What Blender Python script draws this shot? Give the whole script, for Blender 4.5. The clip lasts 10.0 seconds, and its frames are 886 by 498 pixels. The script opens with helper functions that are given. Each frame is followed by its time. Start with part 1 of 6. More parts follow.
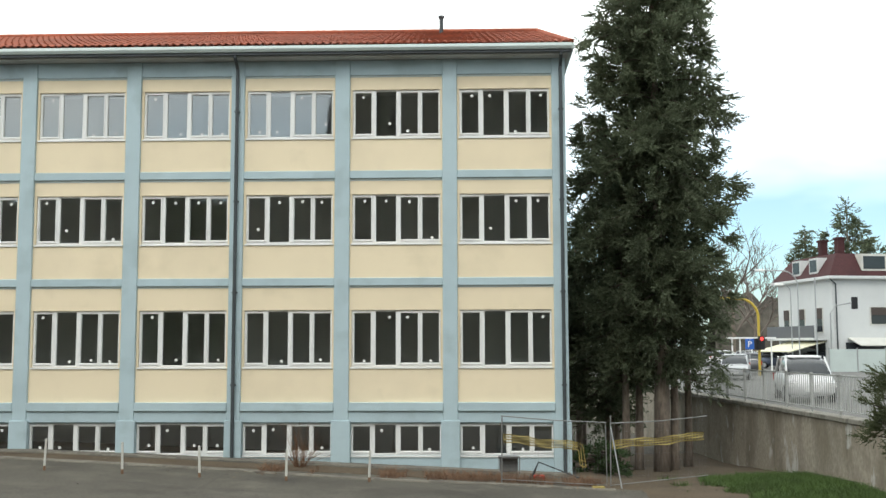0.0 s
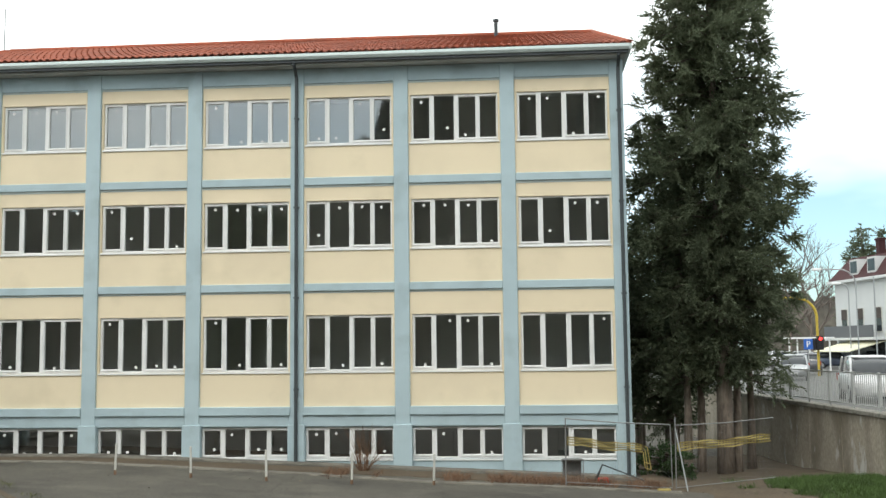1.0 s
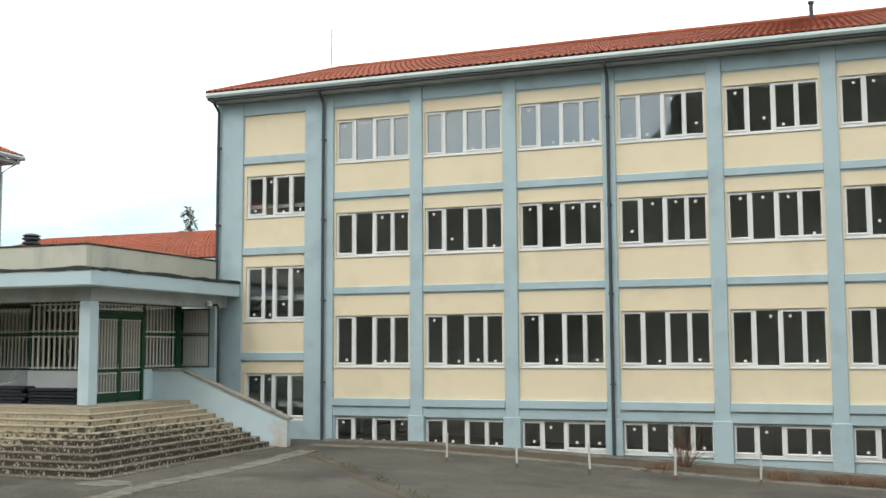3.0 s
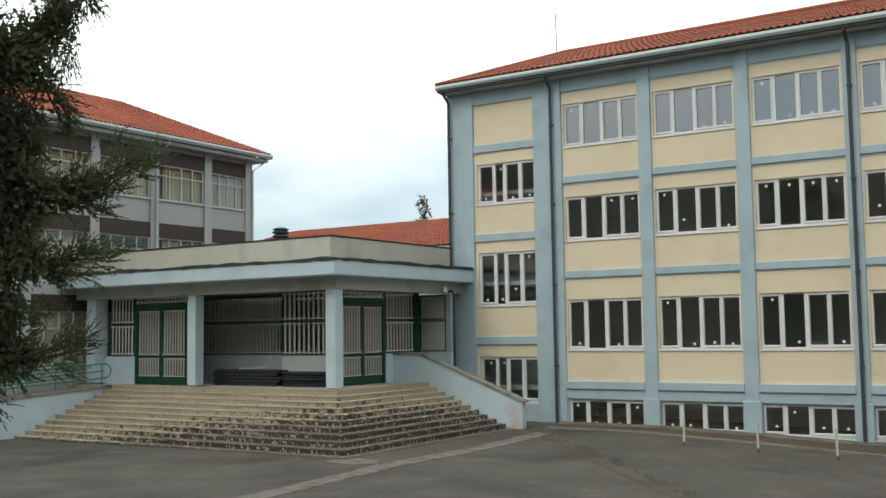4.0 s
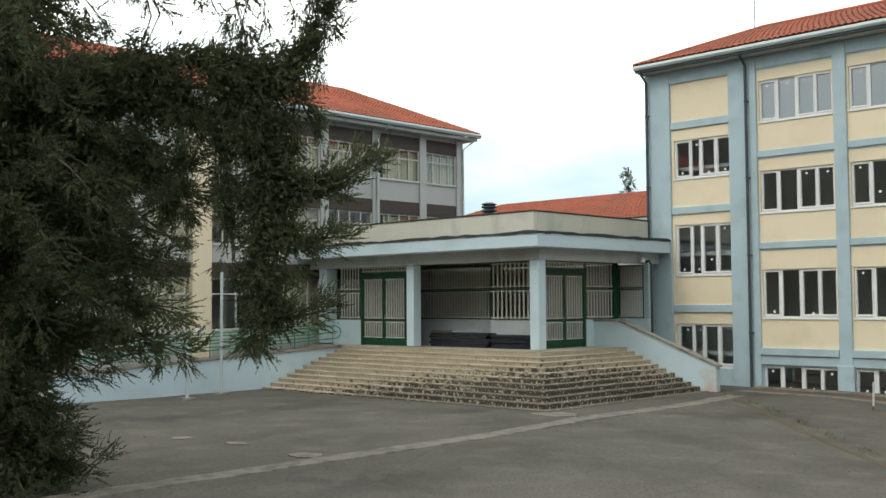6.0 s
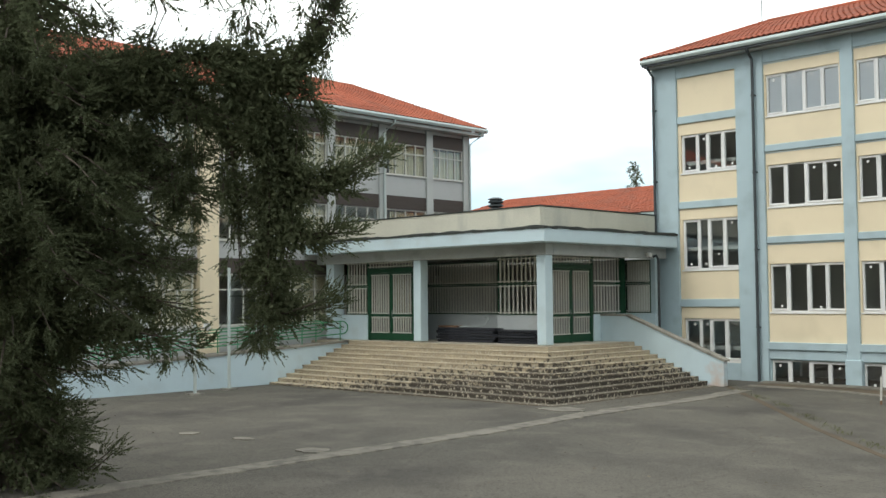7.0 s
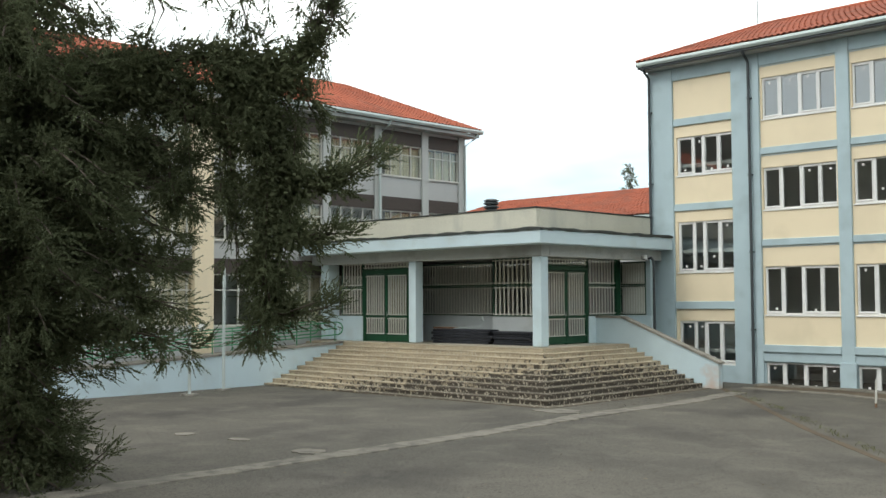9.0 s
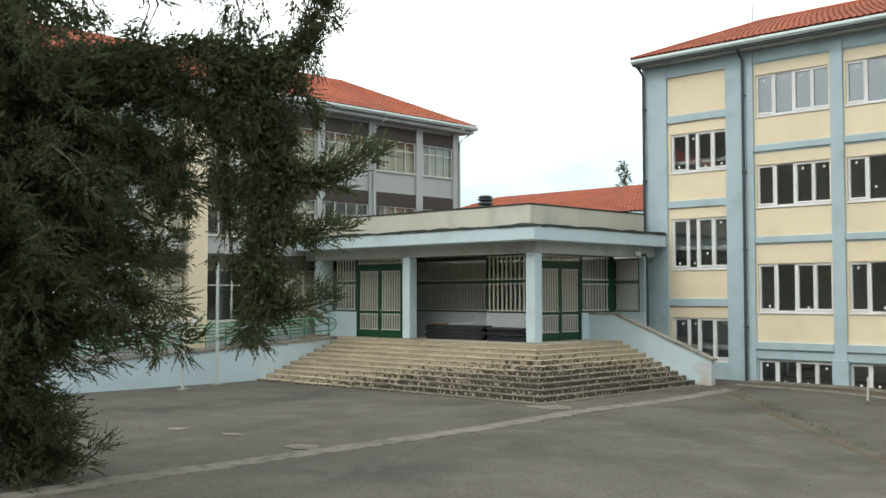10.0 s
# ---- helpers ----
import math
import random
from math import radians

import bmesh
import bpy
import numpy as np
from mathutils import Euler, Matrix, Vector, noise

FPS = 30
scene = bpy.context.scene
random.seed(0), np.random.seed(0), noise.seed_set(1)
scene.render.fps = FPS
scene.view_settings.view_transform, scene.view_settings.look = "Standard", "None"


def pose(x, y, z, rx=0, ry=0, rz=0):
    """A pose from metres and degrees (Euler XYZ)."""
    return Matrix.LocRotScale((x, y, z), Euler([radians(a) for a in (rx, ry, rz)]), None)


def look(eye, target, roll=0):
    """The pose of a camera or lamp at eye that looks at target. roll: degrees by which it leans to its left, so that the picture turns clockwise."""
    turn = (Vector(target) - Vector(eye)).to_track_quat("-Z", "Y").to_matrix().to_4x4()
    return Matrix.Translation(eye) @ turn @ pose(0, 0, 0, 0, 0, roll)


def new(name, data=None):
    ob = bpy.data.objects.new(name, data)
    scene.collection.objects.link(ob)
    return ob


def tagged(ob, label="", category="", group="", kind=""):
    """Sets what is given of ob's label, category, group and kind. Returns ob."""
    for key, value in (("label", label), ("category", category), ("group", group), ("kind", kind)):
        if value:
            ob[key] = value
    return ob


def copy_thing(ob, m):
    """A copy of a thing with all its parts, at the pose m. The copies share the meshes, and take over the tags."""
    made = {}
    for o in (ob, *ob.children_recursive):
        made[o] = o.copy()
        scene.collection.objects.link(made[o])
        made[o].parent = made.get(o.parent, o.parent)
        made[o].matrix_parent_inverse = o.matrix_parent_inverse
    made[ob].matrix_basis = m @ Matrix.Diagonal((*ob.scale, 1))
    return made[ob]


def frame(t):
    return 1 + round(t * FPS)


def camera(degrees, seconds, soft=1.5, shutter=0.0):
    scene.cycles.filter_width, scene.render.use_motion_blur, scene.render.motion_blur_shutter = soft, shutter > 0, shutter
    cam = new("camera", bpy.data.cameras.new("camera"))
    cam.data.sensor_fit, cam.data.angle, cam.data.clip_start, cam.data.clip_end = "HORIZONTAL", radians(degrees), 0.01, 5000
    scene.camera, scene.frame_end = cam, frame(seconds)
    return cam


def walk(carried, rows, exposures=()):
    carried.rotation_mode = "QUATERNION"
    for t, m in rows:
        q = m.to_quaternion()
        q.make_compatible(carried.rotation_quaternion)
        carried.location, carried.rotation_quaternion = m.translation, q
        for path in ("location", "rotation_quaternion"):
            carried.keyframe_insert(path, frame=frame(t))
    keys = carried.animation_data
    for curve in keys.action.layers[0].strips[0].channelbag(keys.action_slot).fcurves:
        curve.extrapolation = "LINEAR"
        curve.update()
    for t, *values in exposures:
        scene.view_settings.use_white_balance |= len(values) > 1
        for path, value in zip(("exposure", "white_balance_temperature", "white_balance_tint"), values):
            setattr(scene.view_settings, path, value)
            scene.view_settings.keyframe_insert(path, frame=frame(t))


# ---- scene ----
cam = camera(46.08, 10.0)
ROWS = [
    (0.0, 0.520, 0.388, 3.192, 1.804, 5.315, 0.152),
    (0.5, 0.368, 0.375, 3.197, 2.769, 5.423, 0.420),
    (1.0, 0.133, 0.299, 3.205, 4.430, 5.491, 0.641),
    (1.5, -0.031, 0.166, 3.204, 7.088, 5.441, 0.823),
    (2.0, -0.349, -0.019, 3.181, 11.100, 5.395, 0.869),
    (3.5, -0.574, -0.427, 3.248, 26.059, 5.009, 0.320),
    (4.0, -0.400, -0.534, 3.256, 32.984, 4.532, 0.853),
    (4.5, -0.056, -0.975, 3.240, 38.627, 4.401, 1.179),
    (5.0, 0.832, -1.869, 3.221, 41.901, 3.920, 1.119),
    (5.5, 1.524, -2.694, 3.193, 43.351, 3.383, 0.818),
    (6.0, 1.595, -2.686, 3.175, 44.444, 2.970, 0.408),
    (7.5, 1.630, -2.692, 3.183, 44.845, 2.626, 0.577),
    (8.0, 1.559, -2.727, 3.184, 44.596, 2.579, 0.521),
    (8.5, 1.591, -2.723, 3.184, 44.892, 2.654, 0.403),
    (9.0, 1.544, -2.721, 3.179, 44.476, 2.767, 0.316),
    (9.5, 1.512, -2.762, 3.175, 44.009, 2.556, 0.209),
    (10.0, 1.562, -2.724, 3.180, 44.146, 2.545, 0.081),
]
EXPOSURES = [(0.0, 0.04), (2.0, 0.1), (3.5, -0.2), (4.0, -0.42), (4.5, -0.42), (5.5, -0.28), (6.2, -0.1), (7.5, 0.02), (10.0, 0.06)]
walk(cam, [(t, pose(x, y, z, 90 + pitch, roll, yaw)) for t, x, y, z, yaw, pitch, roll in ROWS], EXPOSURES)

# ---- light ----
SKY_POWER, SUN_POWER = 1.6, 0.85
world = bpy.data.worlds.new("overcast_sky")
scene.world = world
world.use_nodes = True
wn, wl = world.node_tree.nodes, world.node_tree.links
wn.clear()
w_out = wn.new("ShaderNodeOutputWorld")
w_bg = wn.new("ShaderNodeBackground")
w_sky = wn.new("ShaderNodeTexSky")
w_sky.sky_type = "NISHITA"
w_sky.sun_disc = False
w_sky.sun_elevation, w_sky.sun_rotation = radians(42), radians(200)
w_gain = wn.new("ShaderNodeMixRGB")
w_gain.blend_type = "MULTIPLY"
w_gain.inputs[0].default_value = 1.0
w_gain.inputs[2].default_value = (0.062, 0.082, 0.088, 1)
w_tc = wn.new("ShaderNodeTexCoord")
w_map = wn.new("ShaderNodeMapping")
w_map.inputs["Scale"].default_value = (1.3, 1.3, 4.0)
w_noise = wn.new("ShaderNodeTexNoise")
w_noise.inputs["Scale"].default_value = 1.25
w_noise.inputs["Detail"].default_value = 5
w_noise.inputs["Roughness"].default_value = 0.55
w_ramp = wn.new("ShaderNodeValToRGB")
w_ramp.color_ramp.elements[0].position, w_ramp.color_ramp.elements[1].position = 0.36, 0.78
w_ramp.color_ramp.elements[0].color = (0.1, 0.1, 0.1, 1)
w_cloud = wn.new("ShaderNodeMixRGB")
w_cloud.inputs[2].default_value = (1.17, 1.23, 1.21, 1)
wl.new(w_tc.outputs["Generated"], w_map.inputs[0])
wl.new(w_map.outputs[0], w_noise.inputs["Vector"])
w_sep = wn.new("ShaderNodeSeparateXYZ")
w_rise = wn.new("ShaderNodeMapRange")
w_rise.inputs[1].default_value, w_rise.inputs[2].default_value, w_rise.inputs[3].default_value, w_rise.inputs[4].default_value = 0.08, 0.33, -0.16, 0.36
w_add = wn.new("ShaderNodeMath")
wl.new(w_tc.outputs["Generated"], w_sep.inputs[0])
wl.new(w_sep.outputs["Z"], w_rise.inputs[0])
wl.new(w_noise.outputs["Fac"], w_add.inputs[0])
wl.new(w_rise.outputs[0], w_add.inputs[1])
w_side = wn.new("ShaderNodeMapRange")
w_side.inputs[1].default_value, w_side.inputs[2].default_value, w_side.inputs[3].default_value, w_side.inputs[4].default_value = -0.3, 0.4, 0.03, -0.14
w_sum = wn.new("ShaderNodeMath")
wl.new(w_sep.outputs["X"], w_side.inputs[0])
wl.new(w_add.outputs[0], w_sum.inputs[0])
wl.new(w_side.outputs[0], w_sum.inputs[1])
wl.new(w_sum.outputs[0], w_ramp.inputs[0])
wl.new(w_sky.outputs[0], w_gain.inputs[1])
wl.new(w_gain.outputs[0], w_cloud.inputs[1])
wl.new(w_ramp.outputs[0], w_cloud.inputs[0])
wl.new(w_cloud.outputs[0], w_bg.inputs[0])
w_bg.inputs[1].default_value = SKY_POWER
wl.new(w_bg.outputs[0], w_out.inputs[0])

sun_data = bpy.data.lights.new("sun", "SUN")
sun_data.energy, sun_data.angle, sun_data.color = SUN_POWER, radians(18), (1.0, 0.98, 0.92)
sun = new("sun", sun_data)
sun.matrix_world = look((-6, -20, 30), (0, 8, 0))

# ---- materials ----


def mat(name, col, rough=0.8, var=0.25, fine=40.0, large=0.8, bump=0.15, metal=0.0, stain=None, stain_scale=1.2, stain_at=(0.55, 0.7), stretch=(1, 1, 1), spec=0.35, island=0.0, per_object=0.0, stain_way=None, crack=0.0, flake=None):
    m = bpy.data.materials.new(name)
    m.use_nodes = True
    n, l = m.node_tree.nodes, m.node_tree.links
    b = n["Principled BSDF"]
    b.inputs["Roughness"].default_value = rough
    b.inputs["Metallic"].default_value = metal
    b.inputs["Specular IOR Level"].default_value = spec
    geo = n.new("ShaderNodeNewGeometry")
    mp = n.new("ShaderNodeMapping")
    mp.inputs["Scale"].default_value = stretch
    l.new(geo.outputs["Position"], mp.inputs[0])

    def noise_tex(scale, detail=4):
        t = n.new("ShaderNodeTexNoise")
        t.inputs["Scale"].default_value = scale
        t.inputs["Detail"].default_value = detail
        l.new(mp.outputs[0], t.inputs["Vector"])
        return t

    def mix(kind, a, c, fac):
        x = n.new("ShaderNodeMixRGB")
        x.blend_type = kind
        for k, v in ((0, fac), (1, a), (2, c)):
            if isinstance(v, (int, float)):
                x.inputs[k].default_value = v
            elif isinstance(v, tuple):
                x.inputs[k].default_value = (*v, 1) if len(v) == 3 else v
            else:
                l.new(v, x.inputs[k])
        return x.outputs[0]

    def ramp(v, lo, hi, a=0.0, c=1.0):
        r = n.new("ShaderNodeMapRange")
        r.inputs[1].default_value, r.inputs[2].default_value, r.inputs[3].default_value, r.inputs[4].default_value = lo, hi, a, c
        l.new(v, r.inputs[0])
        return r.outputs[0]

    f, g = noise_tex(fine), noise_tex(large, 6)
    dark = tuple(c * (1 - var) for c in col)
    light = tuple(min(1, c * (1 + var * 0.6)) for c in col)
    out = mix("MIX", dark, light, ramp(f.outputs["Fac"], 0.3, 0.7))
    out = mix("MIX", out, mix("MULTIPLY", out, (1 - var, 1 - var, 1 - var * 0.95), 1.0), ramp(g.outputs["Fac"], 0.45, 0.7))
    if stain:
        s = noise_tex(stain_scale, 8)
        amount = s.outputs["Fac"]
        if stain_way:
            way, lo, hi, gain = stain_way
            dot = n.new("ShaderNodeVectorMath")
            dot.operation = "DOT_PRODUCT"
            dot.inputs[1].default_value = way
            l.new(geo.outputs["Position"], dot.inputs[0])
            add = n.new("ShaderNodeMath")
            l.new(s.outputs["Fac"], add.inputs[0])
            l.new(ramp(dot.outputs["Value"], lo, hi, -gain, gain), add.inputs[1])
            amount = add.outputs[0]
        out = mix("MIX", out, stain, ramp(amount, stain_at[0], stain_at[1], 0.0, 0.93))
    if crack:
        vo = n.new("ShaderNodeTexVoronoi")
        vo.feature = "DISTANCE_TO_EDGE"
        vo.inputs["Scale"].default_value = crack
        wob = n.new("ShaderNodeMixRGB")
        wob.inputs[0].default_value = 0.12
        l.new(mp.outputs[0], wob.inputs[1])
        l.new(noise_tex(1.3, 5).outputs["Color"], wob.inputs[2])
        l.new(wob.outputs[0], vo.inputs["Vector"])
        out = mix("MIX", out, tuple(c * 0.45 for c in col), ramp(vo.outputs["Distance"], 0.003, 0.009, 0.22, 0.0))
        out = mix("MIX", out, tuple(min(1, c * 1.5) for c in col), ramp(noise_tex(150, 2).outputs["Fac"], 0.62, 0.7, 0.0, 0.5))
    if flake:
        out = mix("MIX", out, flake[0], ramp(noise_tex(flake[1], 6).outputs["Fac"], flake[2], flake[3], 0.0, 0.85))
    if island:
        out = mix("MULTIPLY", out, (1 - island, 1 - island, 1 - island), ramp(geo.outputs["Random Per Island"], 0, 1))
    if per_object:
        oi = n.new("ShaderNodeObjectInfo")
        out = mix("MULTIPLY", out, (1 - per_object, 1 - per_object, 1 - per_object), oi.outputs["Random"])
    l.new(out, b.inputs["Base Color"])
    if bump:
        bp = n.new("ShaderNodeBump")
        bp.inputs["Strength"].default_value = bump
        bp.inputs["Distance"].default_value = 0.02
        l.new(f.outputs["Fac"], bp.inputs["Height"])
        l.new(bp.outputs[0], b.inputs["Normal"])
    return m


def glass_mat(name, tint=(0.84, 0.86, 0.86), gloss=0.16):
    m = bpy.data.materials.new(name)
    m.use_nodes = True
    n, l = m.node_tree.nodes, m.node_tree.links
    n.remove(n["Principled BSDF"])
    tr, gl, mx = n.new("ShaderNodeBsdfTransparent"), n.new("ShaderNodeBsdfGlossy"), n.new("ShaderNodeMixShader")
    tr.inputs[0].default_value = (*tint, 1)
    gl.inputs["Roughness"].default_value = 0.03
    geo, nz, bp = n.new("ShaderNodeNewGeometry"), n.new("ShaderNodeTexNoise"), n.new("ShaderNodeBump")
    nz.inputs["Scale"].default_value = 1.5
    bp.inputs["Strength"].default_value = 0.08
    bp.inputs["Distance"].default_value = 0.02
    l.new(geo.outputs["Position"], nz.inputs["Vector"])
    l.new(nz.outputs["Fac"], bp.inputs["Height"])
    l.new(bp.outputs[0], gl.inputs["Normal"])
    mx.inputs[0].default_value = gloss
    l.new(tr.outputs[0], mx.inputs[1])
    l.new(gl.outputs[0], mx.inputs[2])
    l.new(mx.outputs[0], n["Material Output"].inputs[0])
    return m


def leafy(m, share=0.4):
    """Lets part of the light through a leaf material."""
    n, l = m.node_tree.nodes, m.node_tree.links
    b, out = n["Principled BSDF"], n["Material Output"]
    tr, mx = n.new("ShaderNodeBsdfTranslucent"), n.new("ShaderNodeMixShader")
    mx.inputs[0].default_value = share
    l.new(b.inputs["Base Color"].links[0].from_socket, tr.inputs[0])
    l.new(b.outputs[0], mx.inputs[1])
    l.new(tr.outputs[0], mx.inputs[2])
    l.new(mx.outputs[0], out.inputs[0])
    return m


def glow_mat(name, col, power):
    m = bpy.data.materials.new(name)
    m.use_nodes = True
    b = m.node_tree.nodes["Principled BSDF"]
    b.inputs["Base Color"].default_value = (*col, 1)
    b.inputs["Emission Color"].default_value = (*col, 1)
    b.inputs["Emission Strength"].default_value = power
    return m


CREAM = mat("cream_render", (0.82, 0.70, 0.50), 0.85, 0.07, 60, 0.7, 0.1, stain=(0.70, 0.60, 0.42), stain_at=(0.56, 0.85))
BLUE = mat("pale_blue_render", (0.44, 0.55, 0.585), 0.8, 0.08, 60, 0.9, 0.1, stain=(0.34, 0.42, 0.44), stain_at=(0.55, 0.8))
BLUE_WALL = mat("blue_white_render", (0.56, 0.68, 0.72), 0.8, 0.08, 60, 0.9, 0.1, stain=(0.47, 0.54, 0.54), stain_at=(0.58, 0.85))
GREY_WALL = mat("grey_render", (0.46, 0.465, 0.455), 0.85, 0.08, 50, 0.6, 0.1, stain=(0.55, 0.56, 0.56), stain_at=(0.66, 0.7))
GREY_PILLAR = mat("grey_pillar_render", (0.48, 0.49, 0.47), 0.85, 0.1, 50, 0.7, 0.1)
# low-wall render with the canopy's shade put into its colour
PORCH_SHADE = mat("shaded_porch_render", (0.52, 0.55, 0.55), 0.85, 0.1, 50, 0.8, 0.1, stain=(0.40, 0.41, 0.39), stain_at=(0.55, 0.75))
BROWN = mat("brown_shutter_box", (0.07, 0.055, 0.047), 0.7, 0.15, 30, 1.0, 0.05, stretch=(1, 1, 14))
PVC = mat("white_window_frame", (0.80, 0.80, 0.78), 0.4, 0.04, 30, 1.5, 0.02)
PVC_DULL = mat("pale_panel_backing", (0.70, 0.72, 0.67), 0.7, 0.1, 20, 1.0, 0.03)
OLD_PAINT = mat("worn_white_paint", (0.60, 0.59, 0.54), 0.6, 0.12, 30, 1.5, 0.1)
GLASS = glass_mat("window_glass")
GLASS_OLD = glass_mat("old_window_glass", (0.9, 0.9, 0.88), 0.09)
ROOM = mat("room_plaster", (0.72, 0.74, 0.70), 0.9, 0.1, 20, 0.5, 0.0)
HALL = mat("dim_hall_paint", (0.60, 0.60, 0.57), 0.9, 0.1, 20, 0.5, 0.0)
CURTAIN = mat("cream_curtain", (0.78, 0.74, 0.56), 0.95, 0.2, 14, 1.0, 0.2, stretch=(6, 6, 0.4))
STICKER = mat("white_sticker", (0.8, 0.8, 0.78), 0.6, 0.02, 30, 1.0, 0.0)
TILE = mat("red_roof_tile", (0.50, 0.135, 0.07), 0.85, 0.28, 9, 0.5, 0.2, stain=(0.30, 0.12, 0.08), stain_at=(0.5, 0.8), island=0.3, per_object=0.3)
GUTTER = mat("grey_green_gutter", (0.50, 0.56, 0.54), 0.5, 0.1, 30, 0.8, 0.03)
PIPE = mat("dark_drainpipe", (0.06, 0.07, 0.075), 0.5, 0.15, 30, 1.0, 0.03)
SOFFIT = mat("grey_soffit", (0.46, 0.475, 0.46), 0.85, 0.12, 30, 0.6, 0.08, stain=(0.30, 0.30, 0.28), stain_at=(0.5, 0.8))
PARAPET = mat("weathered_cream_parapet", (0.62, 0.60, 0.50), 0.85, 0.1, 40, 0.7, 0.1, stain=(0.42, 0.42, 0.37), stain_at=(0.55, 0.75), stretch=(1, 1, 0.35))
FLASHING = mat("dark_flashing", (0.05, 0.055, 0.05), 0.7, 0.2, 20, 1.0, 0.1)
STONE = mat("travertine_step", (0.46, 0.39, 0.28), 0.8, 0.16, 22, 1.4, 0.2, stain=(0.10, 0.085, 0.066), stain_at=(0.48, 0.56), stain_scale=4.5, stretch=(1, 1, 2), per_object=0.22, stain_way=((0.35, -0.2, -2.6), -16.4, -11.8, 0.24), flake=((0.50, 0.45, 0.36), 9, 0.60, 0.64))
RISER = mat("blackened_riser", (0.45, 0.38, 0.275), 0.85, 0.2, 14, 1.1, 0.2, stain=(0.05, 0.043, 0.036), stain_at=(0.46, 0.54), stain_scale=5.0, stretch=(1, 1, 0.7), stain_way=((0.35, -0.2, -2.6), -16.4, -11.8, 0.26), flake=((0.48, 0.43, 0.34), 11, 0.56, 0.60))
ASPHALT = mat("old_asphalt", (0.102, 0.093, 0.076), 0.92, 0.45, 32, 0.35, 0.6, stain=(0.135, 0.122, 0.100), stain_scale=0.9, stain_at=(0.50, 0.8), crack=0.2, flake=((0.045, 0.04, 0.034), 13, 0.60, 0.66))
PAVE = mat("dirty_paving_concrete", (0.205, 0.188, 0.155), 0.92, 0.3, 30, 1.2, 0.3, stain=(0.11, 0.10, 0.085), stain_scale=3.0, stain_at=(0.48, 0.62))
FLOOR_STONE = mat("pale_porch_floor", (0.46, 0.42, 0.34), 0.7, 0.12, 20, 0.9, 0.1)
SIDE_WALL = mat("rust_stained_blue_render", (0.56, 0.68, 0.72), 0.8, 0.08, 60, 0.9, 0.1, stain=(0.56, 0.45, 0.38), stain_scale=1.6, stain_at=(0.50, 0.75), stain_way=((0.28, 0.0, -1.0), -6.6, -4.6, 0.22))
ROAD = mat("pale_street_asphalt", (0.16, 0.158, 0.15), 0.92, 0.12, 20, 0.3, 0.2)
CONCRETE = mat("pale_concrete", (0.30, 0.28, 0.24), 0.9, 0.25, 25, 1.2, 0.3, stain=(0.15, 0.14, 0.12), stain_scale=2.5, stain_at=(0.5, 0.65))
OLD_WALL = mat("stained_concrete_wall", (0.43, 0.375, 0.30), 0.9, 0.25, 14, 0.8, 0.3, stain=(0.22, 0.19, 0.14), stain_scale=0.8, stain_at=(0.48, 0.70), stretch=(1, 1, 0.55), per_object=0.2, flake=((0.62, 0.61, 0.58), 1.5, 0.62, 0.68))
GREEN = mat("dark_green_paint", (0.009, 0.06, 0.027), 0.45, 0.15, 30, 1.0, 0.03)
RAIL_GREEN = mat("mid_green_rail", (0.07, 0.29, 0.14), 0.45, 0.15, 30, 1.0, 0.03)
BAR = mat("offwhite_bar", (0.56, 0.555, 0.50), 0.5, 0.08, 30, 1.0, 0.02)
STEEL = mat("galvanised_steel", (0.38, 0.39, 0.39), 0.45, 0.12, 30, 1.0, 0.03, metal=0.4)
GRASS = mat("grass_blades", (0.085, 0.145, 0.035), 0.8, 0.3, 12, 0.8, 0.0, island=0.4)
SOIL = mat("bare_soil", (0.105, 0.078, 0.05), 0.95, 0.3, 20, 0.6, 0.4)
DRY = mat("dry_weeds", (0.26, 0.15, 0.09), 0.9, 0.3, 14, 1.0, 0.0, island=0.4)
LEAF = leafy(mat("cypress_leaf", (0.128, 0.148, 0.082), 0.9, 0.25, 3, 0.7, 0.0, island=0.25, spec=0.04))
LEAF_FAR = leafy(mat("conifer_leaf", (0.185, 0.215, 0.135), 0.9, 0.3, 2, 0.6, 0.0, island=0.3, spec=0.04))
LEAF_IN = leafy(mat("inner_leaf", (0.13, 0.146, 0.082), 0.9, 0.25, 3, 0.7, 0.0, spec=0.04))
BARK = mat("bark", (0.21, 0.17, 0.135), 0.95, 0.35, 14, 2.0, 0.6, stretch=(1, 1, 0.25))
# limb bark, darkened to carry the shade inside the crown
SHADED_BARK = mat("shaded_limb_bark", (0.085, 0.068, 0.052), 0.95, 0.3, 14, 2.0, 0.4)
TWIG = mat("bare_twig", (0.17, 0.14, 0.12), 0.95, 0.2, 10, 2.0, 0.0)
YELLOW = mat("yellow_paint", (0.50, 0.36, 0.05), 0.5, 0.1, 20, 1.0, 0.02)
TAPE = mat("yellow_barrier_mesh", (0.36, 0.28, 0.09), 0.7, 0.2, 40, 3.0, 0.1)
WHITE_WALL = mat("white_house_render", (0.58, 0.59, 0.585), 0.85, 0.06, 20, 0.4, 0.05)
MANSARD = mat("dark_red_mansard", (0.06, 0.019, 0.02), 0.8, 0.25, 8, 0.7, 0.1)
DARK = mat("black_rubber", (0.02, 0.02, 0.022), 0.7, 0.1, 30, 1.0, 0.03)
TARP = mat("dark_blue_plastic", (0.03, 0.032, 0.04), 0.5, 0.3, 6, 1.5, 0.2)
WOOD = mat("old_plank", (0.22, 0.13, 0.08), 0.85, 0.3, 12, 2.0, 0.2)
